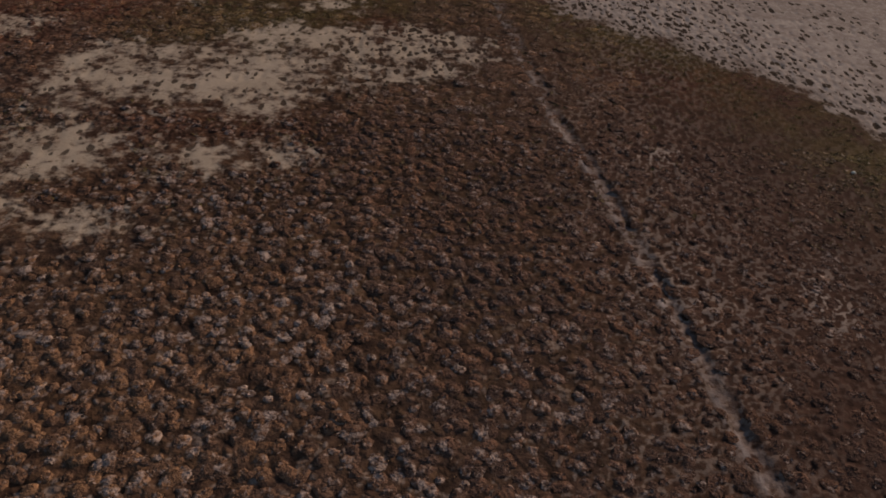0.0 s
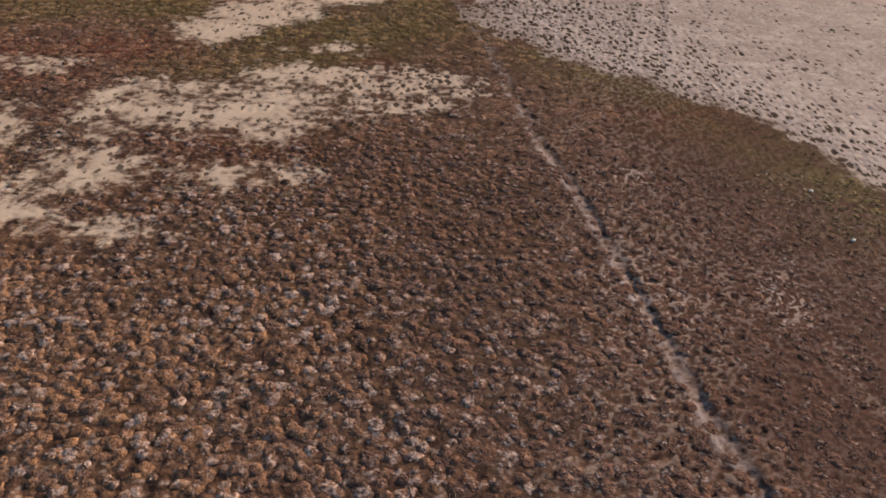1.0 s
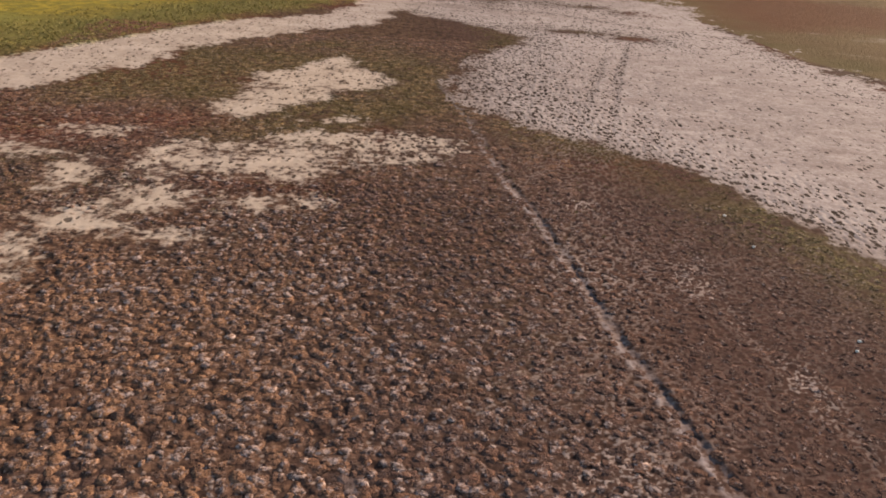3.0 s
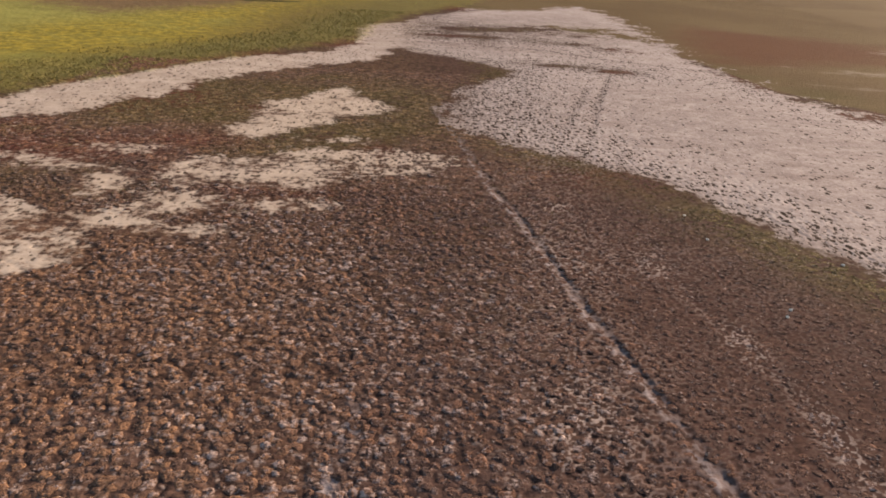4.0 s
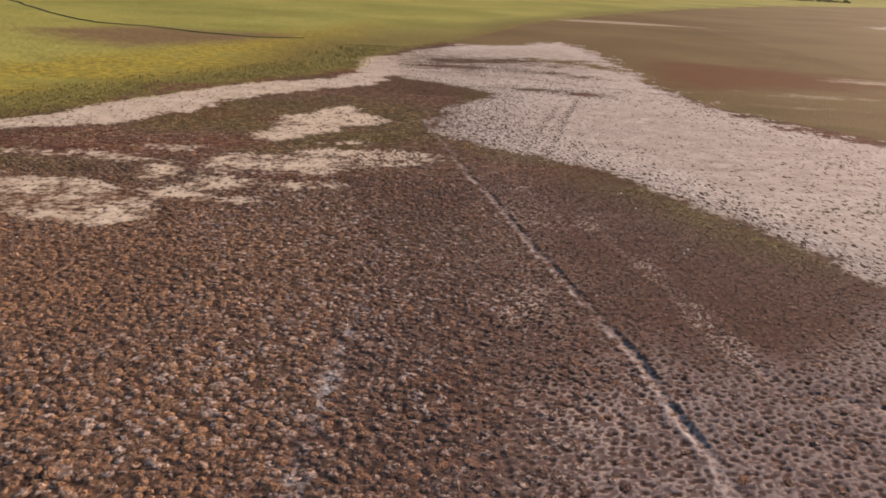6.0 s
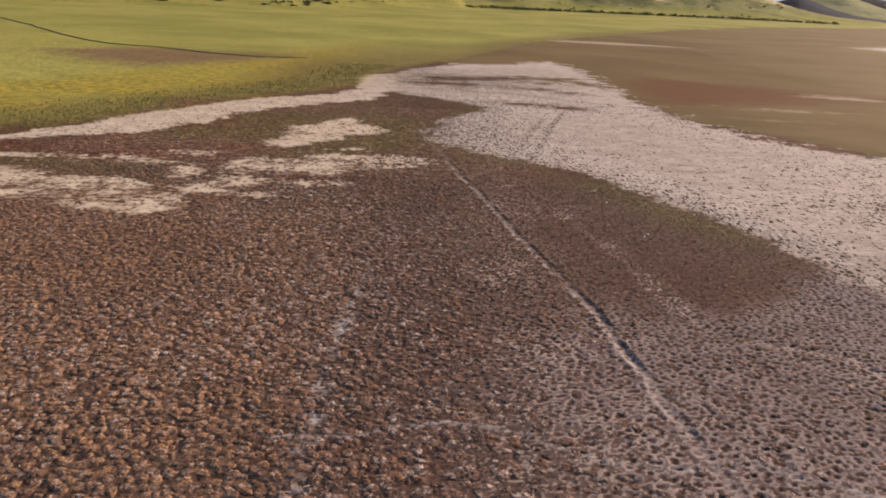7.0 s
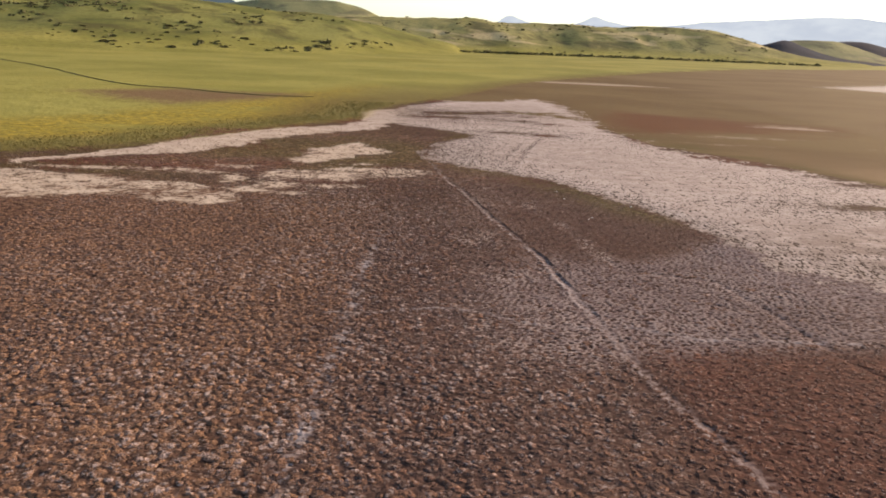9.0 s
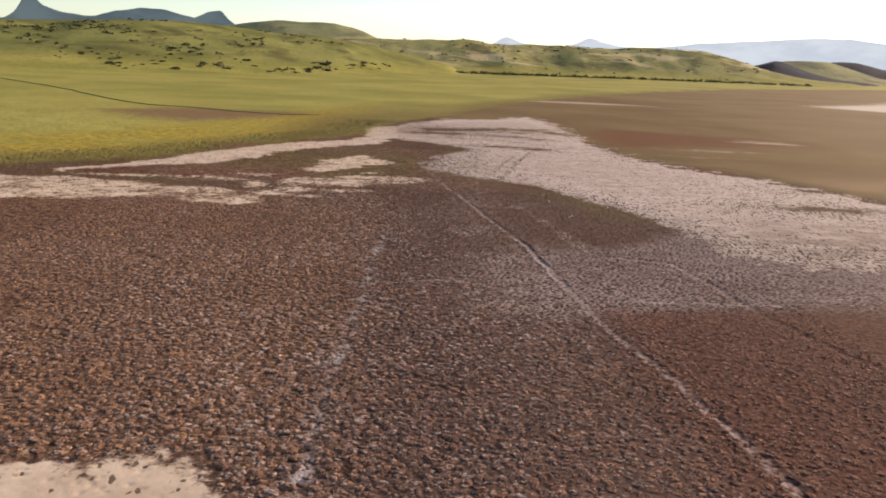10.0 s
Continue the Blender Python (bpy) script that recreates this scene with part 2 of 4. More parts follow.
def ground_material():
    g = Nodes("trampled lake shore")
    p = g.place()
    broad = g.noise(p, 0.09, 4.0, 0.6)
    patch = g.noise(p, 0.5, 4.0, 0.6)
    small = g.noise(p, 2.2, 3.0, 0.6)
    clod = g.noise(p, 3.6, 2.0, 0.55, 0.3)
    grain = g.noise(p, 22.0, 2.0, 0.6)
    # dead vegetation on dark mud; pit and gap shade is put into the colour too
    speck = g.noise(p, 11.0, 2.0, 0.65)
    clumped = g.field("clumped")
    stir = g.tree.nodes.new("ShaderNodeTexNoise")
    g.put(stir.inputs["Vector"], p)
    stir.inputs["Scale"].default_value, stir.inputs["Detail"].default_value = 4.0, 2.0
    turn = g.tree.nodes.new("ShaderNodeVectorMath")
    turn.operation = "MULTIPLY_ADD"
    g.put(turn.inputs[0], stir.outputs["Color"])
    turn.inputs[1].default_value = (0.16, 0.16, 0.0)
    g.put(turn.inputs[2], g.place(1.0, 1.0, 0.0))
    mound_d, mound_tint = g.voronoi(turn.outputs[0], 3.5, 0.9)
    tip_d, tip_tint = g.voronoi(turn.outputs[0], 6.0, 1.0)
    mound_mark = g.tree.nodes.new("ShaderNodeSeparateColor")
    g.put(mound_mark.inputs[0], mound_tint)
    tip_mark = g.tree.nodes.new("ShaderNodeSeparateColor")
    g.put(tip_mark.inputs[0], tip_tint)
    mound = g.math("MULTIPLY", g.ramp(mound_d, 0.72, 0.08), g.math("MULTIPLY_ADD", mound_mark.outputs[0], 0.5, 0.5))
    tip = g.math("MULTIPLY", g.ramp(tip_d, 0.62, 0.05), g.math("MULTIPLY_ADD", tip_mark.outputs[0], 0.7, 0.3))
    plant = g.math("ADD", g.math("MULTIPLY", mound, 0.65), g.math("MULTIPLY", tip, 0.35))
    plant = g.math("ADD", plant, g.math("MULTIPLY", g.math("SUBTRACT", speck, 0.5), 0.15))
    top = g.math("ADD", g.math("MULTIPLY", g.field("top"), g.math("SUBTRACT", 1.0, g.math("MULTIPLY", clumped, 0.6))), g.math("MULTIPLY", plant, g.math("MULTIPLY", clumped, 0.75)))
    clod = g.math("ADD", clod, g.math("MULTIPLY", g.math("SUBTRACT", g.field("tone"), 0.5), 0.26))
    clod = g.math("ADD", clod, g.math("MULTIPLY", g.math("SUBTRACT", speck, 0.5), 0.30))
    # tops coloured paler, pits and gaps darker, with their shade painted in
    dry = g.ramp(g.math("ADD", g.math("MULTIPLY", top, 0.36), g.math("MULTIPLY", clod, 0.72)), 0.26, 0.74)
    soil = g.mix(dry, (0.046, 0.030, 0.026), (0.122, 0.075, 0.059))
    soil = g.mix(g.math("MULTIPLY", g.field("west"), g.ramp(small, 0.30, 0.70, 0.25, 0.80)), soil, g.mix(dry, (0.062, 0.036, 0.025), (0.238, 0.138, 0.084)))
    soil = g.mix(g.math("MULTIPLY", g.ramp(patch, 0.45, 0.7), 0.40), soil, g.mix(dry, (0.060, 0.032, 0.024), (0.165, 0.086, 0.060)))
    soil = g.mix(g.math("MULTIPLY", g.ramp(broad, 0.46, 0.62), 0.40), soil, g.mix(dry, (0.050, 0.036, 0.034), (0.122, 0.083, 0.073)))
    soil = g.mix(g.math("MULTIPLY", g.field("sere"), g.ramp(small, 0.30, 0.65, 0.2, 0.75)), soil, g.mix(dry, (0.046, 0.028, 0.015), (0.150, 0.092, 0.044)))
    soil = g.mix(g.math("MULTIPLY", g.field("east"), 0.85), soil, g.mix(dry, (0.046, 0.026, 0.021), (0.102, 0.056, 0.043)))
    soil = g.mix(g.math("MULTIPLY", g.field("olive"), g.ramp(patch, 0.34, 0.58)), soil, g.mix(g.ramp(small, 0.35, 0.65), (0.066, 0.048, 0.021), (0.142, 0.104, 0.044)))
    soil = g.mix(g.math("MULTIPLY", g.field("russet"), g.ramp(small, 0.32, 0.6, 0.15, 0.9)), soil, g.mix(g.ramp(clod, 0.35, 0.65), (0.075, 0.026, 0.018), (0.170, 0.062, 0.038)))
    soil = g.mix(0.14, soil, (0.016, 0.010, 0.008))
    # salt bloom on the crumbs and rims of the prints
    crust = g.ramp(g.math("ADD", g.field("rim"), g.math("MULTIPLY", g.math("SUBTRACT", g.noise(p, 8.0, 2.0, 0.6), 0.5), 1.3)), 0.36, 0.80)
    crust = g.math("MULTIPLY", g.math("MULTIPLY", crust, 0.90), g.field("bloom"))
    pale_tip = g.math("MULTIPLY", g.ramp(g.math("ADD", tip_mark.outputs[1], g.math("MULTIPLY", g.math("SUBTRACT", small, 0.5), 0.9)), 0.64, 0.84), g.ramp(g.math("ADD", tip_d, g.math("MULTIPLY", g.math("SUBTRACT", grain, 0.5), 0.4)), 0.55, 0.14))
    pale_tip = g.math("MULTIPLY", pale_tip, g.math("MULTIPLY", clumped, g.ramp(g.field("bloom"), 0.10, 0.75)))
    crust = g.math("MAXIMUM", g.math("MULTIPLY", crust, g.math("SUBTRACT", 1.0, g.math("MULTIPLY", clumped, 0.5))), g.math("MULTIPLY", pale_tip, 0.55))
    edge, _ = g.voronoi(g.place(1.0, 1.0, 0.0), 3.6, 1.0, "DISTANCE_TO_EDGE")
    soil = g.mix(crust, soil, (0.470, 0.392, 0.345))
    wash = g.math("MULTIPLY", g.field("trampled"), g.ramp(g.math("ADD", g.math("MULTIPLY", small, 0.7), g.math("MULTIPLY", top, 0.45)), 0.40, 0.86, 0.03, 0.60))
    soil = g.mix(wash, soil, (0.180, 0.146, 0.154))
    soil = g.mix(g.math("MULTIPLY", g.field("trail"), g.ramp(clod, 0.36, 0.60)), soil, (0.335, 0.300, 0.300))
    # salt flat
    white = g.mix(g.ramp(patch, 0.35, 0.7), (0.345, 0.288, 0.258), (0.470, 0.402, 0.366))
    white = g.mix(g.math("MULTIPLY", g.ramp(g.noise(g.place(0.8, 1.0, 1.0), 1.3, 4.0, 0.7), 0.46, 0.62), 0.60), white, (0.250, 0.202, 0.186))
    white = g.mix(g.math("MULTIPLY", g.ramp(g.noise(p, 5.0, 3.0, 0.7), 0.50, 0.64), 0.55), white, (0.580, 0.520, 0.490))
    white = g.mix(g.math("MULTIPLY", g.ramp(clod, 0.50, 0.68), 0.45), white, (0.246, 0.198, 0.176))
    white = g.mix(g.math("MULTIPLY", g.ramp(g.noise(g.place(0.35, 1.0, 1.0), 0.6, 5.0, 0.65), 0.52, 0.70), 0.55), white, (0.265, 0.205, 0.182))
    shift = g.tree.nodes.new("ShaderNodeVectorMath")
    shift.operation = "MULTIPLY_ADD"
    wobble = g.tree.nodes.new("ShaderNodeTexNoise")
    g.put(wobble.inputs["Vector"], p)
    wobble.inputs["Scale"].default_value = 2.5
    g.put(shift.inputs[0], wobble.outputs["Color"])
    shift.inputs[1].default_value = (0.35, 0.35, 0.0)
    g.put(shift.inputs[2], g.place(1.3, 0.78, 1.0))
    white = g.mix(g.math("MULTIPLY", g.ramp(g.field("prints"), 0.3, 0.95), 0.22), white, (0.190, 0.166, 0.160))
    lip = g.math("MULTIPLY", g.ramp(g.field("flat"), 0.2, 1.6), g.ramp(g.field("flat"), 9.0, 2.5))
    white = g.mix(g.math("MULTIPLY", g.math("MULTIPLY", lip, g.ramp(small, 0.35, 0.6)), 0.5), white, (0.530, 0.464, 0.432))
    white = g.mix(g.math("MULTIPLY", g.field("soiled"), g.ramp(g.noise(g.place(0.6, 1.0, 1.0), 0.55, 5.0, 0.68), 0.36, 0.56, 0.0, 0.90)), white, (0.135, 0.098, 0.080))
    print_mark = None
    for size, share in ((2.6, 1.0), (4.0, 0.8)):
        cell, tint = g.voronoi(shift.outputs[0], size)
        sep = g.tree.nodes.new("ShaderNodeSeparateColor")
        g.put(sep.inputs[0], tint)
        here = g.math("LESS_THAN", sep.outputs[0], g.math("MULTIPLY", g.field("prints"), share))
        reach = g.math("MULTIPLY_ADD", sep.outputs[1], 0.26, 0.25)
        mark = g.math("MULTIPLY", here, g.ramp(g.math("DIVIDE", cell, reach), 1.0, 0.75))
        print_mark = mark if print_mark is None else g.math("MAXIMUM", print_mark, mark)
    white = g.mix(g.math("MULTIPLY", print_mark, 0.85), white, (0.078, 0.062, 0.058))
    ragged = g.math("ADD", g.math("MULTIPLY", g.math("SUBTRACT", patch, 0.5), 3.4), g.math("MULTIPLY", g.math("SUBTRACT", small, 0.5), 2.6))
    finger = g.math("MULTIPLY", g.math("MULTIPLY", g.math("SUBTRACT", g.noise(g.place(0.45, 1.0, 1.0), 0.30, 4.0, 0.6), 0.5), 8.0), g.field("outer"))
    flat_edge = g.ramp(g.math("ADD", g.math("ADD", g.field("flat"), finger), g.math("MULTIPLY", ragged, g.math("MULTIPLY_ADD", g.field("outer"), 2.4, 0.9))), -0.35, 0.45)
    island = g.noise(g.place(0.8, 1.0, 1.0), 0.33, 4.0, 0.65)
    patchy = g.math("ADD", g.field("patches"), g.math("ADD", g.math("MULTIPLY", ragged, 0.8), g.math("MULTIPLY", g.math("SUBTRACT", island, 0.5), 3.2)))
    patchy = g.math("ADD", patchy, g.math("MULTIPLY", g.math("SUBTRACT", g.noise(g.place(0.8, 1.0, 1.0), 1.5, 5.0, 0.72), 0.5), 4.2))
    patchy = g.math("ADD", patchy, g.math("MULTIPLY", g.math("SUBTRACT", clod, 0.5), 1.6))
    patchy = g.ramp(patchy, -0.35, 0.85)
    salt = g.math("MAXIMUM", flat_edge, patchy)
    soil_white = g.mix(g.math("MULTIPLY", patchy, 0.75), white, (0.540, 0.440, 0.340))
    soil_white = g.mix(g.math("MULTIPLY", print_mark, 0.85), soil_white, (0.050, 0.036, 0.028))
    soil_white = g.mix(g.math("MULTIPLY", g.field("west"), 0.90), soil_white, g.mix(g.ramp(patch, 0.35, 0.7), (0.430, 0.345, 0.265), (0.560, 0.465, 0.370)))
    soil_white = g.mix(g.math("MULTIPLY", print_mark, 0.8), soil_white, (0.050, 0.036, 0.028))
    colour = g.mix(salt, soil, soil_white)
    # far lake bed
    streak = g.noise(g.place(0.7, 1.0, 1.0), 0.03, 5.0, 0.55, 0.6)
    bed = g.mix(g.ramp(streak, 0.18, 0.82), (0.116, 0.078, 0.038), (0.176, 0.130, 0.064))
    bed = g.mix(g.math("MULTIPLY", g.field("fringe"), g.ramp(g.noise(g.place(0.45, 1.0, 1.0), 0.22, 5.0, 0.65), 0.40, 0.62, 0.1, 0.85)), bed, (0.110, 0.088, 0.036))
    bed = g.mix(g.math("MULTIPLY", g.ramp(g.math("ADD", g.field("red"), g.math("MULTIPLY", g.math("SUBTRACT", g.noise(g.place(0.5, 1.0, 1.0), 0.12, 5.0, 0.65), 0.5), 26.0)), -6.0, 7.0), 0.80), bed, (0.125, 0.054, 0.029))
    bed = g.mix(g.math("MULTIPLY", g.field("tan"), g.ramp(streak, 0.40, 0.60, 0.3, 0.9)), bed, (0.240, 0.168, 0.100))
    bed = g.mix(g.math("MULTIPLY", g.ramp(g.math("ADD", g.math("ADD", g.field("pale_beds"), g.math("MULTIPLY", ragged, 1.0)), g.math("MULTIPLY", g.math("SUBTRACT", g.noise(g.place(0.3, 1.0, 1.0), 0.30, 5.0, 0.7), 0.5), 9.0)), -0.3, 2.2), 0.75), bed, (0.380, 0.314, 0.248))
    bed = g.mix(g.ramp(g.math("ADD", g.field("far_salt"), g.math("MULTIPLY", ragged, 8.0)), -6.0, 6.0), bed, (0.482, 0.438, 0.394))
    bed = g.mix(salt, bed, white)
    colour = g.mix(g.ramp(g.math("ADD", g.field("bed"), g.math("MULTIPLY", g.math("SUBTRACT", patch, 0.5), 0.9)), 0.3, 0.7), colour, bed)
    # meadow
    turf = g.mix(g.ramp(g.noise(p, 0.022, 4.0, 0.55), 0.34, 0.66), (0.212, 0.208, 0.052), (0.300, 0.284, 0.078))
    turf = g.mix(g.math("MULTIPLY", g.ramp(g.noise(p, 0.35, 4.0, 0.6), 0.46, 0.80), 0.40), turf, (0.120, 0.104, 0.032))
    bloom = g.math("MULTIPLY", g.field("flowers"), g.ramp(g.noise(g.place(0.8, 1.0, 1.0), 0.09, 5.0, 0.6), 0.26, 0.54))
    turf = g.mix(bloom, turf, g.mix(g.ramp(g.noise(p, 0.9, 3.0, 0.7), 0.42, 0.62), (0.215, 0.182, 0.040), (0.375, 0.292, 0.046)))
    turf = g.mix(g.math("MULTIPLY", g.ramp(g.math("ADD", g.field("bare"), g.math("MULTIPLY", ragged, 4.0)), -5.0, 6.0), 0.9), turf, (0.170, 0.108, 0.062))
    turf = g.mix(g.math("MULTIPLY", g.field("verge"), g.ramp(small, 0.30, 0.62, 0.45, 1.0)), turf, (0.125, 0.092, 0.038))
    green = g.ramp(g.math("ADD", g.field("meadow"), g.math("MULTIPLY", ragged, 1.5)), -1.6, 2.2)
    colour = g.mix(green, colour, turf)
    relief = g.math("ADD", g.math("MULTIPLY", clod, 0.5), g.math("MULTIPLY", grain, 0.25))
    relief = g.math("SUBTRACT", relief, g.math("MULTIPLY", g.math("MULTIPLY", print_mark, salt), 0.6))
    rough_land = g.ramp(salt, 0.0, 1.0, 0.9, 0.35)
    normal = g.bump(relief, rough_land, 0.035)
    normal = g.bump(g.math("MULTIPLY", plant, g.math("MULTIPLY", clumped, g.math("SUBTRACT", 1.0, salt))), 1.0, 0.060, normal)
    normal = g.bump(g.math("MULTIPLY", g.ramp(edge, 0.30, 0.0), g.field("coarse")), 0.9, 0.07, normal)
    sward = g.math("ADD", g.math("MULTIPLY", g.noise(p, 1.2, 2.0, 0.6), 0.2), g.math("MULTIPLY", g.noise(p, 0.16, 2.0, 0.5), 0.45))
    normal = g.bump(g.math("MULTIPLY", sward, green), 1.0, 0.6, normal)
    return g.surface(colour, 0.97, normal, 0.03)


def hill_material(name, turf_a, turf_b, scrub, tan, scale=1.0, dry=0.0, foot=False):
    g = Nodes(name)
    p = g.place()
    turf = g.mix(g.ramp(g.noise(g.place(1, 1, 2.0), 0.012 * scale, 5.0, 0.6), 0.36, 0.64), turf_a, turf_b)
    turf = g.mix(g.math("MULTIPLY", g.ramp(g.noise(g.place(1, 0.6, 3.0), 0.03 * scale, 5.0, 0.65, 0.6), 0.47, 0.66), 0.85), turf, scrub)
    turf = g.mix(g.math("MULTIPLY", g.ramp(g.noise(g.place(0.5, 1.0, 3.0), 0.02 * scale, 4.0, 0.6), 0.60 - dry, 0.70 - dry), 0.75), turf, tan)
    if foot:
        axes = g.tree.nodes.new("ShaderNodeSeparateXYZ")
        g.put(axes.inputs[0], p)
        rise = g.math("ADD", axes.outputs[2], g.math("MULTIPLY", g.math("SUBTRACT", g.noise(p, 0.02, 4.0, 0.6), 0.5), 12.0))
        turf = g.mix(g.ramp(rise, 1.0, 11.0), g.mix(g.ramp(g.noise(p, 0.022, 4.0, 0.55), 0.34, 0.66), (0.212, 0.208, 0.052), (0.300, 0.284, 0.078)), turf)
    fine = g.noise(p, 0.35 * scale, 4.0, 0.65)
    turf = g.mix(g.math("MULTIPLY", g.ramp(fine, 0.48, 0.70), 0.6), turf, scrub)
    return g.surface(turf, 0.97, g.bump(fine, 0.6, 0.8 / scale), 0.02)


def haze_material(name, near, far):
    """Distant ranges: the haze of many kilometres of bright air, put into a glowing colour."""
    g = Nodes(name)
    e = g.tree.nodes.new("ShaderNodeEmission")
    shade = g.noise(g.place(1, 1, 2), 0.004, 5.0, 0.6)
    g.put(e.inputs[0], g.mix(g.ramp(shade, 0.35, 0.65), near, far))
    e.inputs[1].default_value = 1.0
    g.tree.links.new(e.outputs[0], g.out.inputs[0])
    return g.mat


GROUND = ground_material()
HILL_GREEN = hill_material("grassy hillside", (0.135, 0.148, 0.044), (0.235, 0.240, 0.078), (0.085, 0.082, 0.034), (0.360, 0.320, 0.150), 1.0, -0.05, True)
HILL_BLUFF = hill_material("dry grassy bluff", (0.205, 0.205, 0.080), (0.330, 0.310, 0.130), (0.095, 0.092, 0.050), (0.560, 0.470, 0.270), 1.0, 0.050, True)
# distance haze is put into the paler base colours of knoll and ridge
HILL_HAZY = hill_material("hazy grassy knoll", (0.190, 0.205, 0.105), (0.290, 0.290, 0.145), (0.120, 0.122, 0.080), (0.330, 0.290, 0.180), 0.7)
# shade on the faces turned from the sun, put into dark blue colours
HILL_SHADED = hill_material("hill flank with painted shade", (0.016, 0.025, 0.044), (0.023, 0.035, 0.057), (0.014, 0.022, 0.038), (0.028, 0.038, 0.055), 0.7)
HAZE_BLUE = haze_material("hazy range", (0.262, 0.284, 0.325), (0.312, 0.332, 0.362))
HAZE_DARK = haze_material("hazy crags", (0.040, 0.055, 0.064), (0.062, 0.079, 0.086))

# ---- ground ----
gx = stretch(-4500, -16, 21, 4500, 0.08, 1.07, 0.15, 13, 9)
gy = stretch(-400, 9, 58, 4500, 0.08, 1.065, 0.16, 0, 42)
X, Y = np.meshgrid(gx, gy)
warp_x, warp_y = X + 1.2 * fbm(X * 0.4, Y * 0.4, 3, 5), Y + 1.2 * fbm(X * 0.4, Y * 0.4, 3, 11)
flat = np.maximum(inside(warp_x, warp_y, SALT_FLAT), inside(warp_x, warp_y, SALT_STRIP))
patches = np.maximum.reduce([np.minimum(inside(warp_x, warp_y, SALT_BAND) * 0.8 + 0.15, 0.45), np.minimum(inside(warp_x, warp_y, SALT_WEST), 0.25 + 0.4 * smooth(-20, -27, X)),
                             np.minimum(inside(warp_x, warp_y, SALT_MID), 0.9), np.minimum(inside(warp_x, warp_y, SALT_NEAR), 1.6)])
for ix, iy, ia, ib in SALT_BITS:
    patches = np.maximum(patches, (1 - np.hypot((X - ix) / ia, (Y - iy) / ib)) * min(ia, ib) * 0.9 + 0.15)
for ix, iy, ia, ib in ISLANDS:
    flat = np.minimum(flat, (np.hypot((X - ix) / ia, (Y - iy) / ib) - 1) * ib)
gap_d, _ = along(warp_x, warp_y, GAP)
flat = np.minimum(flat, (gap_d - 1.6) * 0.9)
pale_beds = np.full(X.shape, -30.0)
for ix, iy, ia, ib in PALE_BEDS:
    pale_beds = np.maximum(pale_beds, (1 - np.hypot((X - ix) / ia, (Y - iy) / ib)) * ib)
meadow = inside(warp_x, warp_y, MEADOW)
blur = 1.4 + 2.6 * smooth(13, 7, X)
trampled = smooth(-1, 1, inside(warp_x, warp_y, TRAMPLED) / blur)
trail_d, trail_side = along(X + 0.40 * fbm(X * 0.6, Y * 0.6, 3, 3), Y, TRAIL)
side_d, _ = along(X + 0.4 * fbm(X * 0.8, Y * 0.8, 2, 8), Y, SIDE_TRAIL)
pale_d, _ = along(X + 0.5 * fbm(X * 0.7, Y * 0.7, 2, 9), Y, PALE_TRAIL)
cross_d, _ = along(X, Y + 0.8 * fbm(X * 0.7, Y * 0.7, 2, 13), CROSS_TRAIL)
wheel_d = np.minimum(along(X, Y, WHEEL_A)[0], along(X, Y, WHEEL_B)[0])
land = 1 - smooth(-0.5, 1.0, flat)
land = land * (1 - smooth(0.0, 2.0, meadow)) * (1 - 0.7 * smooth(-0.4, 0.4, patches))
near = 1 - smooth(70, 130, np.hypot(X, Y - 20))
step_x, step_y = np.gradient(gx)[None, :], np.gradient(gy)[:, None]
carved = near * smooth(0.36, 0.17, np.maximum(step_x, step_y))
# cushions of dead weeds, hoof pits pressed into the soft ground between them
wob_x, wob_y = X + 0.13 * fbm(X * 2.6, Y * 2.6, 3, 15), Y + 0.13 * fbm(X * 2.6, Y * 2.6, 3, 16)
d1, e1, m1 = cells(wob_x / 0.30, wob_y / 0.26, 21)
d4, e4, m4 = cells(wob_x / 0.33 + 9, wob_y / 0.30, 46)
d2, e2, m2 = cells(wob_x / 0.17 + 5, wob_y / 0.16, 31)
pit = 1 - smooth(0.10, 0.36 + 0.14 * m1, d1)
lip = smooth(0.22, 0.45, d1) * smooth(0.85, 0.50, d1)
lump = fbm(X * 2.2, Y * 2.2, 4, 41)
cushion = np.sqrt(np.clip(1 - (d4 / e4) ** 2, 0, 1)) * smooth(0.0, 0.35, m4 + 0.4 * lump)
knob = np.sqrt(np.clip(1 - (d2 / e2) ** 2, 0, 1)) * (0.35 + 0.65 * m2)
smooth_zone = smooth(-3.0, 3.0, X - 7.5 - 0.05 * (60 - Y)) * (1 - trampled) * (1 - smooth(10, 30, 46 - Y))
weedy = smooth(64, 71, Y + 0.3 * X) * smooth(9, 3, X)
soft = 0.95 + 0.9 * fbm(X * 0.25, Y * 0.25, 2, 51) + 0.15 * trampled
soft = soft * (1 - 0.72 * smooth_zone) * (1 - 0.40 * weedy)
clumped = smooth(6.0, -2.0, X + 3 * fbm(X * 0.2, Y * 0.2, 2, 23)) * (1 - 0.4 * trampled)
clumped = np.clip(clumped + 0.5 * smooth(29, 26, Y), 0, 1)
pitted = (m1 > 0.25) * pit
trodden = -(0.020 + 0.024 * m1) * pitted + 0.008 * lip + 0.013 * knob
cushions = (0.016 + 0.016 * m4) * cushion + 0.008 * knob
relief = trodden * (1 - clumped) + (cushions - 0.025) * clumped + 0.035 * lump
# height of tops over pits and gaps, also steers the painted shade
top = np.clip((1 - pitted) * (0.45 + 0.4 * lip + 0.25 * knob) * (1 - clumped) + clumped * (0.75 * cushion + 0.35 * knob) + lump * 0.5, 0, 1)
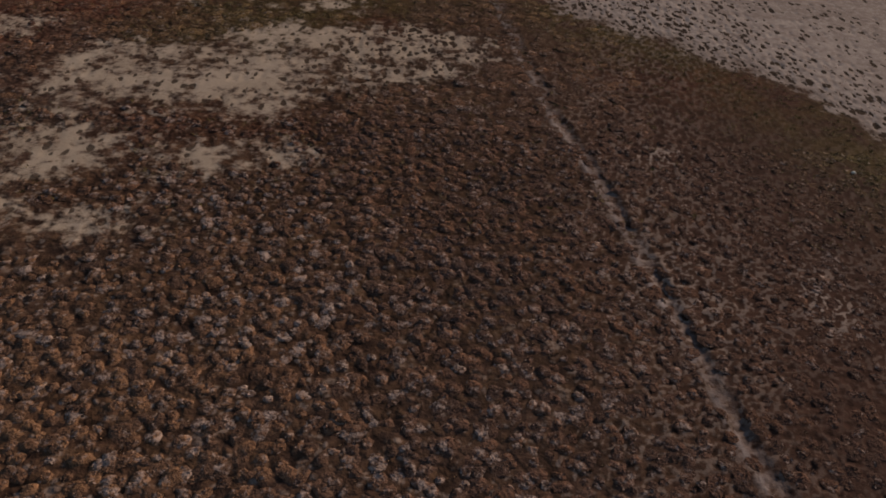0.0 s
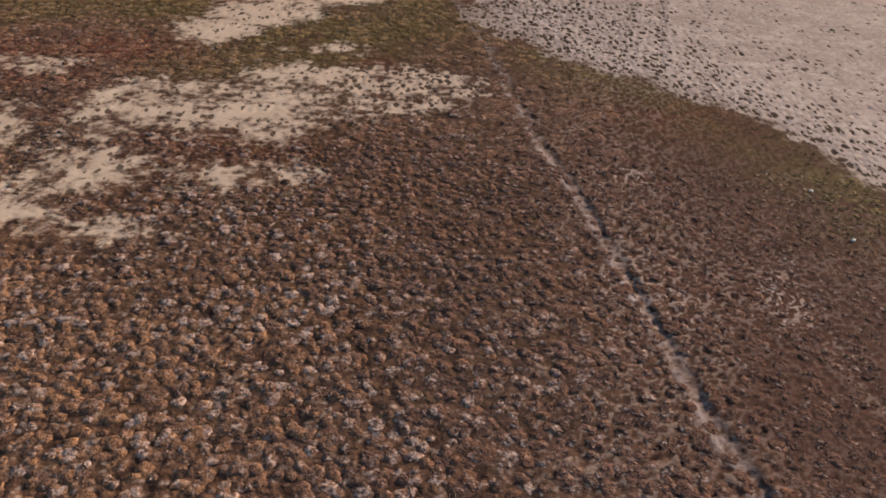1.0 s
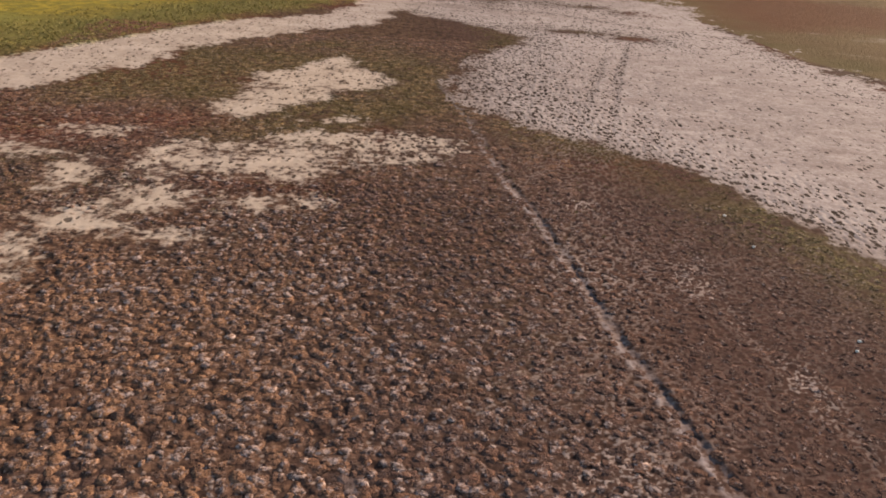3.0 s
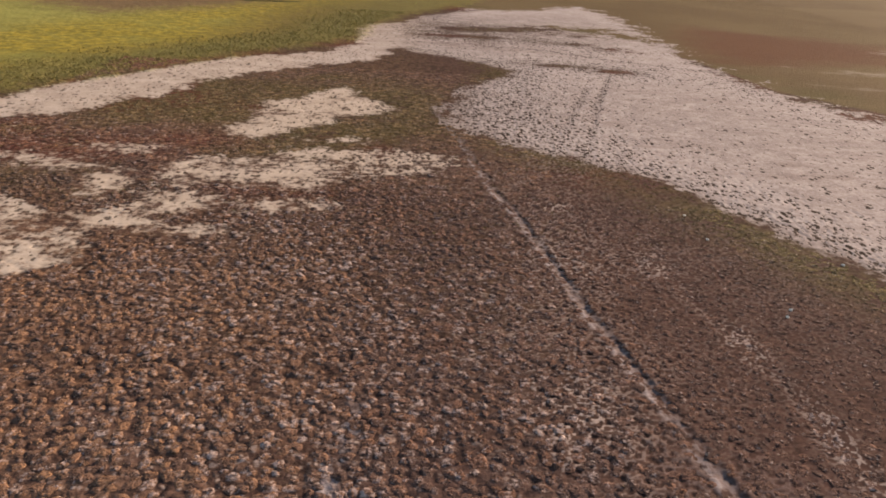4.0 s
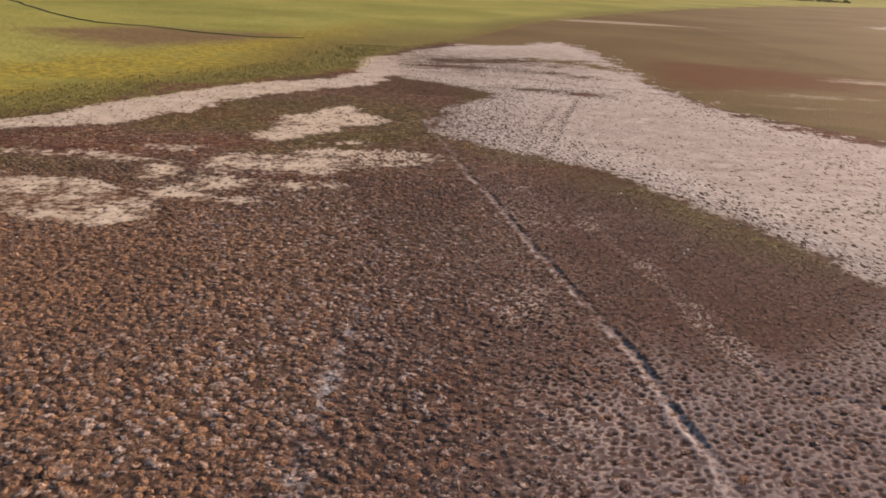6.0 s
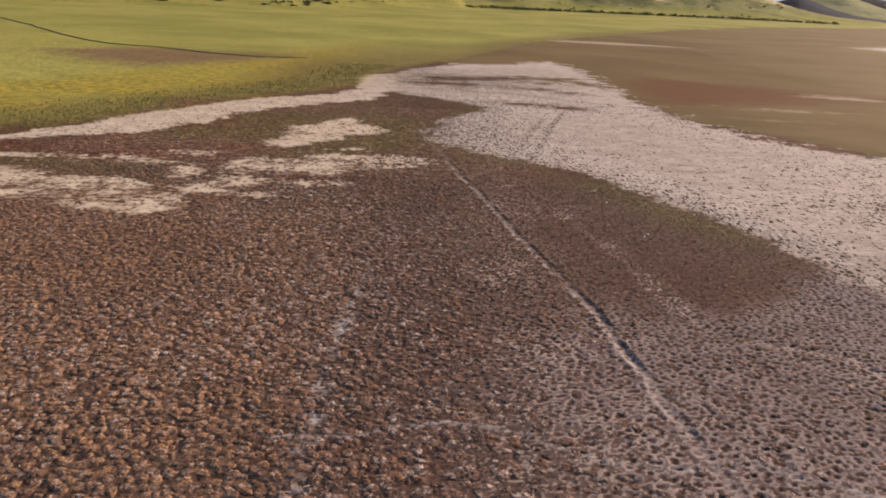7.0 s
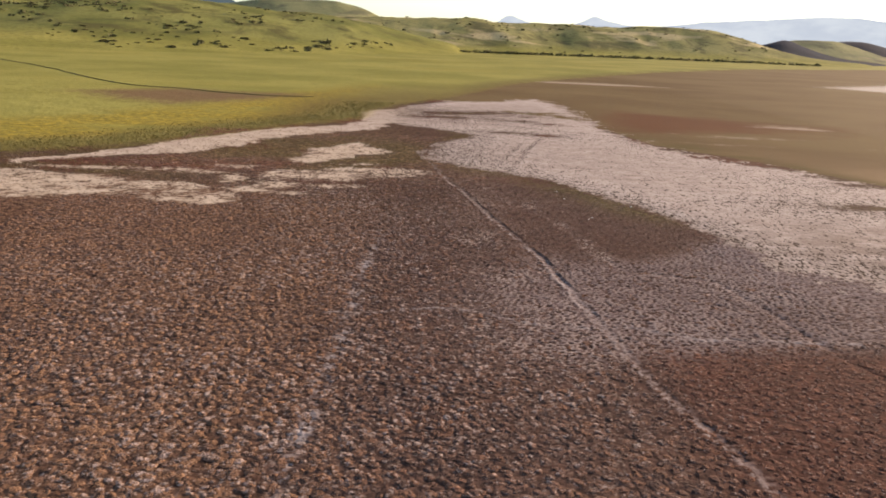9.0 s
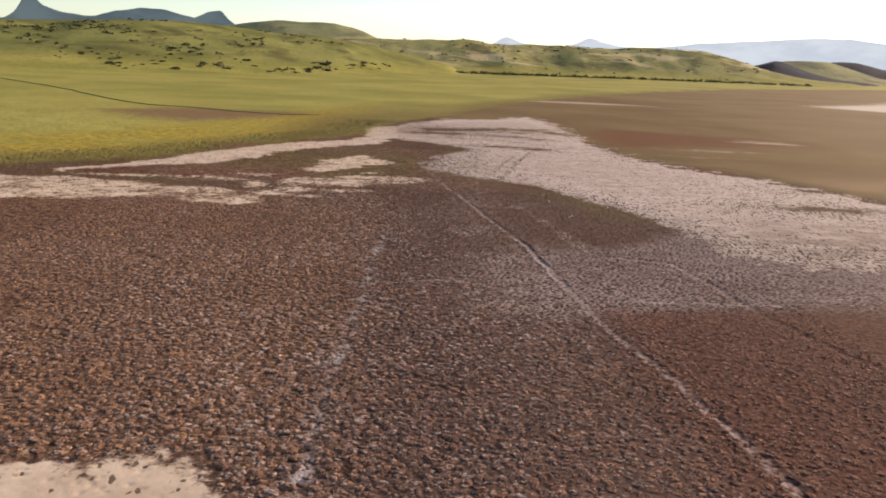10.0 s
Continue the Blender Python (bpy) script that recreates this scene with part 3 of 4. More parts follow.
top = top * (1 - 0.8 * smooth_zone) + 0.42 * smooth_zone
crumb = smooth(0.62, 0.90, m2) * smooth(0.75, 0.25, d2 / e2)
rim = np.clip((lip * (1 - pitted) * 0.75 + 0.3 * crumb) * (1 - clumped) + clumped * (0.85 * crumb * (0.4 + 0.6 * cushion) + smooth(0.70, 0.98, m4) * cushion * 0.55) + lump * 0.6, 0, 1)
tone = 0.5 + (m1 * (1 - clumped) + m4 * clumped - 0.5) * 0.75 + (m2 - 0.5) * 0.35
Z = relief * soft * land * carved
broken = 0.22 + 2.0 * np.clip(1.6 * fbm(X * 0.9, Y * 0.9, 3, 19) + 0.16, 0, 1)
worn = near * smooth(75, 62, Y) * broken
signed = trail_d * trail_side
Z = Z * (1 - 0.45 * np.exp(-(trail_d / 0.20) ** 2) * near)
Z -= 0.044 * np.exp(-((signed - 0.06) / 0.17) ** 2) * worn
Z += 0.024 * np.exp(-((signed - 0.30) / 0.10) ** 2) * worn + 0.016 * np.exp(-((signed + 0.30) / 0.10) ** 2) * worn
Z -= (0.012 + 0.030 * smooth(44, 38, Y)) * np.exp(-(side_d / 0.26) ** 2) * near
Z += 0.10 * fbm(X * 0.12, Y * 0.12, 3, 61) * near

east = smooth(-6.0, 4.0, X - np.interp(Y, [0, 20, 30, 45, 60, 75, 90], [15, 12, 10, 8, 5, 2, 0])) * (1 - 0.7 * trampled)
bloom = 0.56 + 1.5 * fbm(X * 0.16 + 3, Y * 0.16, 3, 71) + 0.22 * trampled - 0.18 * east
bloom = np.clip(bloom + 0.45 * np.exp(-(pale_d / 0.5) ** 2) * broken + 0.3 * np.exp(-(cross_d / 0.3) ** 2) + 0.25 * smooth(6, 0, np.abs(patches)), 0.08, 1)
trail_mark = np.exp(-((signed + 0.20) / 0.12) ** 2) * (0.45 + 0.65 * broken) * 0.95 * smooth(85, 72, Y)
trail_mark = np.maximum(trail_mark, 0.35 * np.exp(-(trail_d / 0.20) ** 2) * smooth(88, 78, Y))
trail_mark = np.maximum(trail_mark, 0.90 * np.exp(-(pale_d / 0.30) ** 2) * broken)
trail_mark = np.maximum(trail_mark, 0.85 * np.exp(-(cross_d / 0.12) ** 2) * (0.4 + 0.6 * broken))
far_side = smooth(-16, -4, Y - np.interp(X, [-10, 5, 27, 29.5, 40, 47, 60, 100], [160, 148, 108, 94, 80, 66, 58, 52]))
prints = np.clip(1.25 * np.exp(-np.clip(flat, 0, 99) / 2.7) * smooth(-6, -2, X) * (1 - 0.85 * far_side) + 0.7 * smooth(20, 24, X) * smooth(49, 41, Y) + 0.10 * smooth(26, 34, X) * smooth(88, 70, Y) + 0.012 + 0.05 * smooth(105, 85, Y) + 0.5 * np.exp(-(((X + 2) / 6) ** 2 + ((Y - 124) / 8) ** 2)) + 0.8 * np.exp(-(((X - 2.5) / 7) ** 2 + ((Y - 82) / 13) ** 2)), 0, 0.95)
prints = np.maximum(prints, 1.2 * np.exp(-(wheel_d / 0.34) ** 2))
prints = np.maximum(prints, (0.30 - 0.15 * (Y < 20)) * (patches > -2))
prints = np.maximum(prints, 0.30 * smooth(-5, -8, X) * smooth(112, 104, Y) * (flat > -1))
salt_track_d, _ = along(X, Y, SALT_TRACK)
prints = np.maximum(prints, 1.2 * np.exp(-(salt_track_d / 0.6) ** 2))
prints *= 1 - 0.6 * smooth(90, 180, np.hypot(X, Y - 40))
Z -= 0.045 * pit * (m1 < prints) * (1 - land) * carved
bloom = np.clip(bloom * (1 - 0.42 * east) * (1 - 0.55 * smooth_zone) * 0.92 + 0.20 * np.exp(-(side_d / 0.35) ** 2) * smooth(30, 40, Y), 0, 1)
for ix, iy, ia, ib in SPECKLED:
    bloom = np.maximum(bloom, 0.95 * np.exp(-(((X - ix) / ia) ** 2 + ((Y - iy) / ib) ** 2)))
bloom = bloom * (1 - 0.5 * smooth(-8, -16, X) * smooth(34, 44, Y)) * (1 - 0.75 * weedy) * (1 - 0.65 * smooth(30.5, 28, Y) * smooth(6, 12, X))
olive = smooth(60, 74, Y - 0.25 * X) * smooth(-0.1, 0.2, fbm(X * 0.13, Y * 0.13, 3, 81) + 0.12 * smooth(10, 0, np.hypot(X + 5, (Y - 74) * 1.3)) + 0.1 * smooth(10, 2, np.abs(Y - 78 + 0.1 * X)))
olive *= smooth(4, -3, X) * smooth(92, 84, Y)
for ix, iy, ia, ib in ((-7, 73, 6, 2.2), (-15.5, 80, 2.6, 6), (-9, 89, 6, 3), (-3, 74.5, 3, 1.6), (-24, 70, 3, 1.2)):
    olive = np.maximum(olive, 0.95 * np.exp(-(((X - ix) / ia) ** 2 + ((Y - iy) / ib) ** 2)) * smooth(-0.25, 0.1, fbm(X * 0.5, Y * 0.5, 3, 151)))
olive = np.clip(olive + 0.75 * np.exp(-((flat + 1.0) / 2.4) ** 2) * smooth(1, 4, X) * smooth(49, 55, Y), 0, 1)
russet = smooth(-0.03, 0.16, fbm(X * 0.09 + 40, Y * 0.12, 3, 91)) * smooth(58, 72, Y - 0.3 * X)
for ix, iy, ia, ib in ((-20.5, 76.4, 2.2, 1.4), (-24, 70, 4, 2.5), (-14, 70, 3, 1.5), (-19, 68.5, 3, 1.2)):
    russet = np.maximum(russet, np.exp(-(((X - ix) / ia) ** 2 + ((Y - iy) / ib) ** 2)))
russet = np.maximum(russet, 0.45 * smooth(30.8, 28.6, Y + 0.8 * fbm(X * 0.5, Y * 0.5, 2, 77)) * smooth(8, 12, X))
bed = smooth(-2, 4, Y - np.interp(X, [-10, 5, 27, 29.5, 40, 47, 60, 100], [160, 148, 108, 94, 80, 66, 58, 52])) * (X > -6)
rim_far = Y - np.interp(X, [-10, 5, 27, 29.5, 40, 47, 60, 100], [160, 148, 108, 94, 80, 66, 58, 52])
zone = np.exp(-((X - 0.5) / 4) ** 2 - ((Y - 80) / 9) ** 2)
outer = smooth(-14, -3, Y - np.interp(X, [-10, 5, 27, 29.5, 40, 47, 60, 100], [160, 148, 108, 94, 80, 66, 58, 52])) * (X > 2)
west = smooth(1.0, -7.0, X) * (1 - 0.55 * smooth(52, 66, Y)) * (1 + 0.8 * smooth(-8, -15, X))
outer = np.maximum(np.maximum(outer, 0.7 * zone + 0.12 * smooth(-4, -9, X)), 0.8 * smooth(19, 23, X) * smooth(50, 44, Y))
flowers = smooth(5, 9, meadow) * smooth(34, 20, meadow) * smooth(-4, -22, X) + 0.25 * smooth(20, 60, meadow) * smooth(0.0, 0.3, fbm(X * 0.02, Y * 0.03, 3, 95))
verge = smooth(-1, 1, meadow) * smooth(15, 2, meadow) * 0.8
verge = np.maximum(verge, 0.85 * smooth(-1, 1, meadow) * smooth(34, 10, meadow + 14 * fbm(X * 0.05, Y * 0.05, 3, 141)) * smooth(-30, -18, X) * smooth(230, 150, Y))
ground = sheet("ground", X, Y, Z, {
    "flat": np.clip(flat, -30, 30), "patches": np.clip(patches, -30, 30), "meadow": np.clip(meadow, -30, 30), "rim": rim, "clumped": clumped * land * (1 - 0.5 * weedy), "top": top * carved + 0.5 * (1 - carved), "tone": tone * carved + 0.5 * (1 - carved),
    "bloom": bloom, "trail": trail_mark, "prints": prints, "olive": olive, "russet": russet, "bed": bed, "tan": smooth(3, 9, rim_far) * smooth(34, 12, rim_far) * smooth(34, 50, X), "coarse": (1 - carved) * land * (X < 70) * (1 - 0.85 * weedy) * (1 - 0.5 * smooth_zone),
    "pale_beds": np.clip(pale_beds, -30, 30), "trampled": trampled * (1 + 0.6 * smooth(-7, 0, flat)), "outer": outer, "west": west, "sere": np.maximum(0.65 * smooth(42, 56, Y + 0.2 * X) * smooth(10, 2, X) * smooth(-17, -5, X), 0.9 * weedy), "east": east, "red": np.clip(inside(warp_x, warp_y, RED_FLAT), -30, 30), "far_salt": np.clip(inside(X, Y, FAR_SALT), -60, 60),
    "flowers": np.clip(flowers, 0, 1), "bare": np.clip(inside(X, Y, BARE_EARTH), -30, 30), "verge": verge, "soiled": np.clip(np.exp(-((X - 1) / 9) ** 2 - ((Y - 122) / 13) ** 2) + 0.55 * np.exp(-((X - 17) / 9) ** 2 - ((Y - 128) / 12) ** 2) + 0.5 * np.exp(-((X - 1) / 4) ** 2 - ((Y - 82) / 9) ** 2) + 0.6 * np.exp(-((X - 32) / 14) ** 2 - ((Y - 46) / 9) ** 2), 0, 1), "fringe": smooth(-4, 3, rim_far) * smooth(16, 5, rim_far)}, GROUND)
tagged(ground, "brown hoof-trampled lake shore with pale salt crust and green meadow", "ground", kind="structure")


# ---- hills ----
def hill(name, azimuths, heights, feet, ridges, backs, rough, seed, material, label, flat_top=0.0, blur=0.8, lumpy=0.22):
    """A range laid out by bearing: where its foot, its ridge and its far side lie, and how high the ridge stands."""
    def height(A, D):
        foot, ridge = np.interp(A, azimuths, feet), np.interp(A, azimuths, ridges)
        top = sum(w * np.interp(A + o * blur, azimuths, heights) for o, w in ((-1, 0.15), (-0.5, 0.22), (0, 0.26), (0.5, 0.22), (1, 0.15)))
        rise = np.clip((D - foot) / (ridge - foot), 0, 1)
        shape = rise * rise * (3 - 2 * rise)
        shape = (1 - flat_top) * shape + flat_top * smooth(0.25, 0.9, rise)
        fall = smooth(0, 1, np.clip((D - ridge) / backs, 0, 1))
        XX, YY = D * np.sin(np.radians(A)), D * np.cos(np.radians(A))
        s = 1.0 / rough
        gully = np.abs(fbm(XX * s * 0.8 + seed, YY * s * 0.35, 4, seed)) * 2
        z = top * shape * (1 - fall) * (1 - 0.75 * gully * (1 - rise * 0.8))
        z = z + top * lumpy * fbm(XX * s * 2, YY * s * 2, 4, seed + 7) * shape * (1 - fall)
        ends = smooth(azimuths[0], azimuths[0] + 1.5, A) * smooth(azimuths[-1], azimuths[-1] - 1.5, A)
        return z * ends - 0.6 * (1 - smooth(0, 0.1, rise)) - 0.6 * (1 - ends) - 0.6 * fall

    A, K = np.meshgrid(np.linspace(azimuths[0], azimuths[-1], 280), np.linspace(0, 1, 80))
    foot = np.interp(A, azimuths, feet)
    D = foot + K * (np.interp(A, azimuths, ridges) + backs - foot)
    ob = sheet(name, D * np.sin(np.radians(A)), D * np.cos(np.radians(A)), height(A, D), {}, material)
    tagged(ob, label, "hill", kind="structure")
    return height


west_height = hill("hill_west", [-75, -50, -30, -22.5, -16.8, -10.7, -7, -4, -1, 3], [30, 29, 27, 31.5, 33.5, 30, 26, 21, 13, 4], [250, 280, 330, 350, 370, 400, 430, 470, 520, 600],
     [600, 620, 650, 660, 670, 690, 720, 760, 800, 850], 400, 110, 3, HILL_GREEN, "long rounded green hillside dotted with dark scrub")
north_height = hill("hill_north", [-9, -4, 0, 6.7, 15.3, 20.2, 22, 23.5, 25.2, 27.5, 31], [30, 35, 35, 36, 38, 38, 29, 21, 12, 5, 1], [660, 670, 680, 700, 780, 830, 850, 860, 880, 900, 920],
     [900, 920, 930, 960, 1060, 1110, 1120, 1130, 1130, 1130, 1130], 500, 90, 9, HILL_BLUFF, "flat-topped green bluff cut by shallow gullies", 0.6, 0.8, 0.20)
hill("hill_knob", [-18, -14.5, -13.3, -10.9, -8.5, -6.8, -5.1, -3.4, -1], [44, 53, 58, 64, 65, 63, 55, 38, 10], [1000] * 9, [1350] * 9, 500, 200, 15, HILL_HAZY,
     "pale green knoll behind the nearer hillside", blur=0.5, lumpy=0.12)
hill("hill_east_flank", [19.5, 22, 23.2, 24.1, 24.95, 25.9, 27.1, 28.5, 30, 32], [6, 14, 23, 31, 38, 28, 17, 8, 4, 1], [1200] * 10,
     [1500] * 10, 300, 120, 21, HILL_SHADED, "flank of a far ridge with its shade painted dark", blur=0.4, lumpy=0.12)
hill("hill_east", [21, 23.4, 24.3, 25.2, 26.6, 28, 29.7, 31.4, 33.5, 36], [4, 14, 28, 39, 41, 39, 24, 10, 5, 1], [1350] * 10,
     [1680] * 10, 400, 150, 23, HILL_HAZY, "green ridge sloping down to the plain", blur=0.4, lumpy=0.12)
hill("hill_east_far", [24, 26.5, 27.8, 29, 30, 31.3, 33, 36, 45, 60], [4, 24, 46, 50, 46, 32, 30, 34, 36, 30], [1900] * 10, [2250] * 10, 500, 200, 29, HILL_SHADED,
     "low hill at the end of the plain, painted dark as in shade", blur=0.4, lumpy=0.12)
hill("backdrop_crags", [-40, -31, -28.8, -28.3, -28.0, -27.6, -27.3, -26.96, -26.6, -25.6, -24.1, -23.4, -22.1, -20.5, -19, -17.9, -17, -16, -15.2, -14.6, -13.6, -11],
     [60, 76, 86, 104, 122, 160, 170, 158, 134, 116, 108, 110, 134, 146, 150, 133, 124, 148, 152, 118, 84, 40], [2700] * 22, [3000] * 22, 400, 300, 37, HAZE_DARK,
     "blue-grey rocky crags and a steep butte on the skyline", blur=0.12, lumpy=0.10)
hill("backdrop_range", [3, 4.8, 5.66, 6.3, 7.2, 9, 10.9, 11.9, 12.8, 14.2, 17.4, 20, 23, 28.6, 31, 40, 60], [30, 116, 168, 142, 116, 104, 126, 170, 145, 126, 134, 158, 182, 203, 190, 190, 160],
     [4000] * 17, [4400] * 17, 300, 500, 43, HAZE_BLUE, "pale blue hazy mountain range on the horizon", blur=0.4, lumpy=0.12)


# ---- vegetation and stones ----
def simple_material(name, a, b, rough=0.85, scale=6.0, spec=0.2):
    g = Nodes(name)
    info = g.tree.nodes.new("ShaderNodeNewGeometry")
    tone = g.math("MULTIPLY_ADD", g.noise(g.place(), scale, 3.0, 0.6), 0.6, g.math("MULTIPLY", info.outputs["Random Per Island"], 0.4))
    return g.surface(g.mix(g.ramp(tone, 0.25, 0.75), a, b), rough, None, spec)


STRAW = simple_material("dry straw", (0.080, 0.044, 0.026), (0.263, 0.182, 0.120), 0.8, 0.8)
OLIVE_TUFT = simple_material("olive weeds", (0.091, 0.072, 0.026), (0.150, 0.117, 0.044), 0.85, 0.6)
TUSSOCK = simple_material("meadow tussock", (0.190, 0.160, 0.052), (0.350, 0.300, 0.098), 0.85, 0.35)
LEAF = simple_material("scrub leaves", (0.066, 0.064, 0.028), (0.130, 0.122, 0.052), 0.8, 0.5)
BARK = simple_material("scrub stems", (0.044, 0.033, 0.022), (0.080, 0.062, 0.044), 0.9, 8.0)
STONE = simple_material("pale stone", (0.70, 0.66, 0.60), (0.82, 0.78, 0.71), 0.8, 14.0)


def soup(name, verts, faces, material):
    mesh = bpy.data.meshes.new(name)
    mesh.from_pydata(verts.tolist() if isinstance(verts, np.ndarray) else verts, [], faces.tolist() if isinstance(faces, np.ndarray) else faces)
    mesh.materials.append(material)
    return mesh


def ground_height(px, py):
    """The ground sheet's height at each place."""
    i = np.clip(np.searchsorted(gx, px) - 1, 0, len(gx) - 2)
    j = np.clip(np.searchsorted(gy, py) - 1, 0, len(gy) - 2)
    u, v = (px - gx[i]) / (gx[i + 1] - gx[i]), (py - gy[j]) / (gy[j + 1] - gy[j])
    return (Z[j, i] * (1 - u) + Z[j, i + 1] * u) * (1 - v) + (Z[j + 1, i] * (1 - u) + Z[j + 1, i + 1] * u) * v


def tufts(name, count, box, weight, blades, height, spread, material, label, seed):
    """Many small tufts of leaning blades as one mesh."""
    rng = np.random.default_rng(seed)
    x, y = rng.uniform(box[0], box[1], count), rng.uniform(box[2], box[3], count)
    keep = rng.random(count) < weight(x, y)
    x, y = x[keep], y[keep]
    n = len(x)
    z = ground_height(x, y) - 0.01
    size = rng.uniform(0.6, 1.3, n)
    ang = rng.uniform(0, 2 * np.pi, (n, blades))
    lean = rng.uniform(0.2, 1.0, (n, blades)) * spread
    h = height * size[:, None] * rng.uniform(0.5, 1.1, (n, blades))
    off = rng.uniform(0, 0.35, (n, blades)) * spread
    bx, by = x[:, None] + np.cos(ang) * off, y[:, None] + np.sin(ang) * off
    w = (0.05 * spread + 0.008) * size[:, None]
    tx, ty = bx + np.cos(ang) * lean, by + np.sin(ang) * lean
    zz = np.repeat(z[:, None], blades, 1)
    a = np.stack([bx - np.sin(ang) * w, by + np.cos(ang) * w, zz], -1)
    b = np.stack([bx + np.sin(ang) * w, by - np.cos(ang) * w, zz], -1)
    c = np.stack([tx, ty, zz + h], -1)
    verts = np.stack([a, b, c], 2).reshape(-1, 3)
    mesh = bpy.data.meshes.new(name)
    mesh.vertices.add(len(verts))
    mesh.vertices.foreach_set("co", verts.astype(np.float32).ravel())
    mesh.loops.add(len(verts))
    mesh.loops.foreach_set("vertex_index", np.arange(len(verts), dtype=np.int32))
    mesh.polygons.add(len(verts) // 3)
    mesh.polygons.foreach_set("loop_start", np.arange(0, len(verts), 3, dtype=np.int32))
    mesh.update(calc_edges=True)
    mesh.materials.append(material)
    return tagged(new(name, mesh), label, "grass", kind="stuff")


def sample(field, px, py):
    i = np.clip(np.searchsorted(gx, px) - 1, 0, len(gx) - 2)
    j = np.clip(np.searchsorted(gy, py) - 1, 0, len(gy) - 2)
    return field[j, i]


def straw_weight(px, py):
    bare = np.maximum(sample(flat, px, py), sample(patches, px, py))
    w = smooth(-0.2, -1.4, bare) * (0.35 + 1.2 * np.clip(fbm(px * 0.3, py * 0.3, 3, 111) + 0.25, 0, 1))
    w = w * (1 - 0.6 * sample(trampled, px, py)) * smooth(0.2, 0.6, sample(trail_d, px, py))
    return w * (0.12 + 0.88 * smooth(8, -3, px))


def weed_weight(px, py):
    bare = np.maximum(sample(flat, px, py), sample(patches, px, py) - 0.4)
    return smooth(0.1, -0.8, bare) * np.clip(sample(olive, px, py) + 0.15, 0, 1) * smooth(1, -1, sample(meadow, px, py))


tufts("dry_grass", 20000, (-17, 18, 8, 66), straw_weight, 7, 0.05, 0.055, STRAW, "short dry straw tufts on trampled brown mud", 5)
tufts("olive_weeds", 32000, (-34, 14, 58, 108), weed_weight, 6, 0.06, 0.18, OLIVE_TUFT, "low olive-green weeds beside the salt patches", 6)


def verge_weight(px, py):
    m = sample(meadow, px, py)
    return smooth(0.3, 2, m) * smooth(12, 5, m) * (0.25 + 1.4 * np.clip(fbm(px * 0.25, py * 0.25, 3, 121) + 0.3, 0, 1))


tufts("meadow_tussocks", 60000, (-62, -4, 56, 140), verge_weight, 6, 0.17, 0.30, TUSSOCK, "olive and yellow grass tussocks along the meadow's edge", 7)


def weed_material():
    """Dead low weeds: each clump of its own tint, flecked, paler and salt-crusted towards the tips."""
    g = Nodes("dead weed clumps")
    p = g.place()
    own = g.field("own")
    rust = g.mix(g.ramp(g.noise(p, 0.35, 3.0, 0.6), 0.40, 0.62), (0.165, 0.100, 0.078), (0.182, 0.098, 0.064))
    body = g.mix(g.ramp(own, 0.0, 0.9, 0.1, 1.0), (0.088, 0.060, 0.052), rust)
    body = g.mix(g.math("MULTIPLY", g.field("east"), 0.8), body, g.mix(own, (0.070, 0.040, 0.032), (0.108, 0.061, 0.048)))
    body = g.mix(g.math("MULTIPLY", g.field("russet"), 0.8), body, g.mix(own, (0.105, 0.038, 0.025), (0.210, 0.076, 0.046)))
    body = g.mix(g.math("MULTIPLY", g.field("olive"), 0.90), body, g.mix(own, (0.088, 0.076, 0.028), (0.190, 0.160, 0.056)))
    body = g.mix(g.math("MULTIPLY", g.field("golden"), g.ramp(own, 0.1, 0.9, 0.25, 0.85)), body, (0.295, 0.168, 0.096))
    fleck = g.noise(p, 9.0, 3.0, 0.7)
    body = g.mix(g.math("MULTIPLY", g.ramp(fleck, 0.54, 0.38), g.math("MULTIPLY_ADD", g.field("east"), -0.4, 0.75)), body, (0.062, 0.040, 0.032))
    pale = g.math("ADD", g.math("MULTIPLY", g.field("tip"), 0.30), g.math("MULTIPLY", g.field("salted"), 0.50))
    pale = g.math("ADD", pale, g.math("MULTIPLY", g.math("SUBTRACT", g.noise(p, 7.5, 3.0, 0.7), 0.5), 2.2))
    body = g.mix(g.math("MULTIPLY", g.ramp(pale, 0.34, 0.85), 0.80), body, (0.455, 0.372, 0.338))
    return g.surface(body, 0.95, g.bump(g.math("ADD", fleck, g.math("MULTIPLY", g.noise(p, 24.0, 2.0, 0.6), 0.4)), 1.0, 0.05), 0.05)


WEED = weed_material()


def cushion_weight(px, py):
    bare = np.maximum(sample(flat, px, py), sample(patches, px, py) - 0.2)
    c = sample(clumped, px, py)
    w = (c + 0.85 * (1 - c) * (1 - 0.90 * sample(trampled, px, py))) * smooth(-0.2, -1.2, bare) * smooth(0.10, 0.26, sample(trail_d, px, py)) * smooth(0.0, 0.3, sample(pale_d, px, py)) * smooth(0.03, 0.15, sample(cross_d, px, py))
    w = np.maximum(w, 0.8 * smooth(62, 65, py) * smooth(-0.2, -1.2, bare) * smooth(0.5, -1.0, sample(meadow, px, py)) * smooth(4, 0, px))
    return w * (0.65 + 0.9 * np.clip(fbm(px * 0.5, py * 0.5, 3, 131) + 0.35, 0, 1)) * (1 - smooth(-17, -19, px) * smooth(30, 26, py))


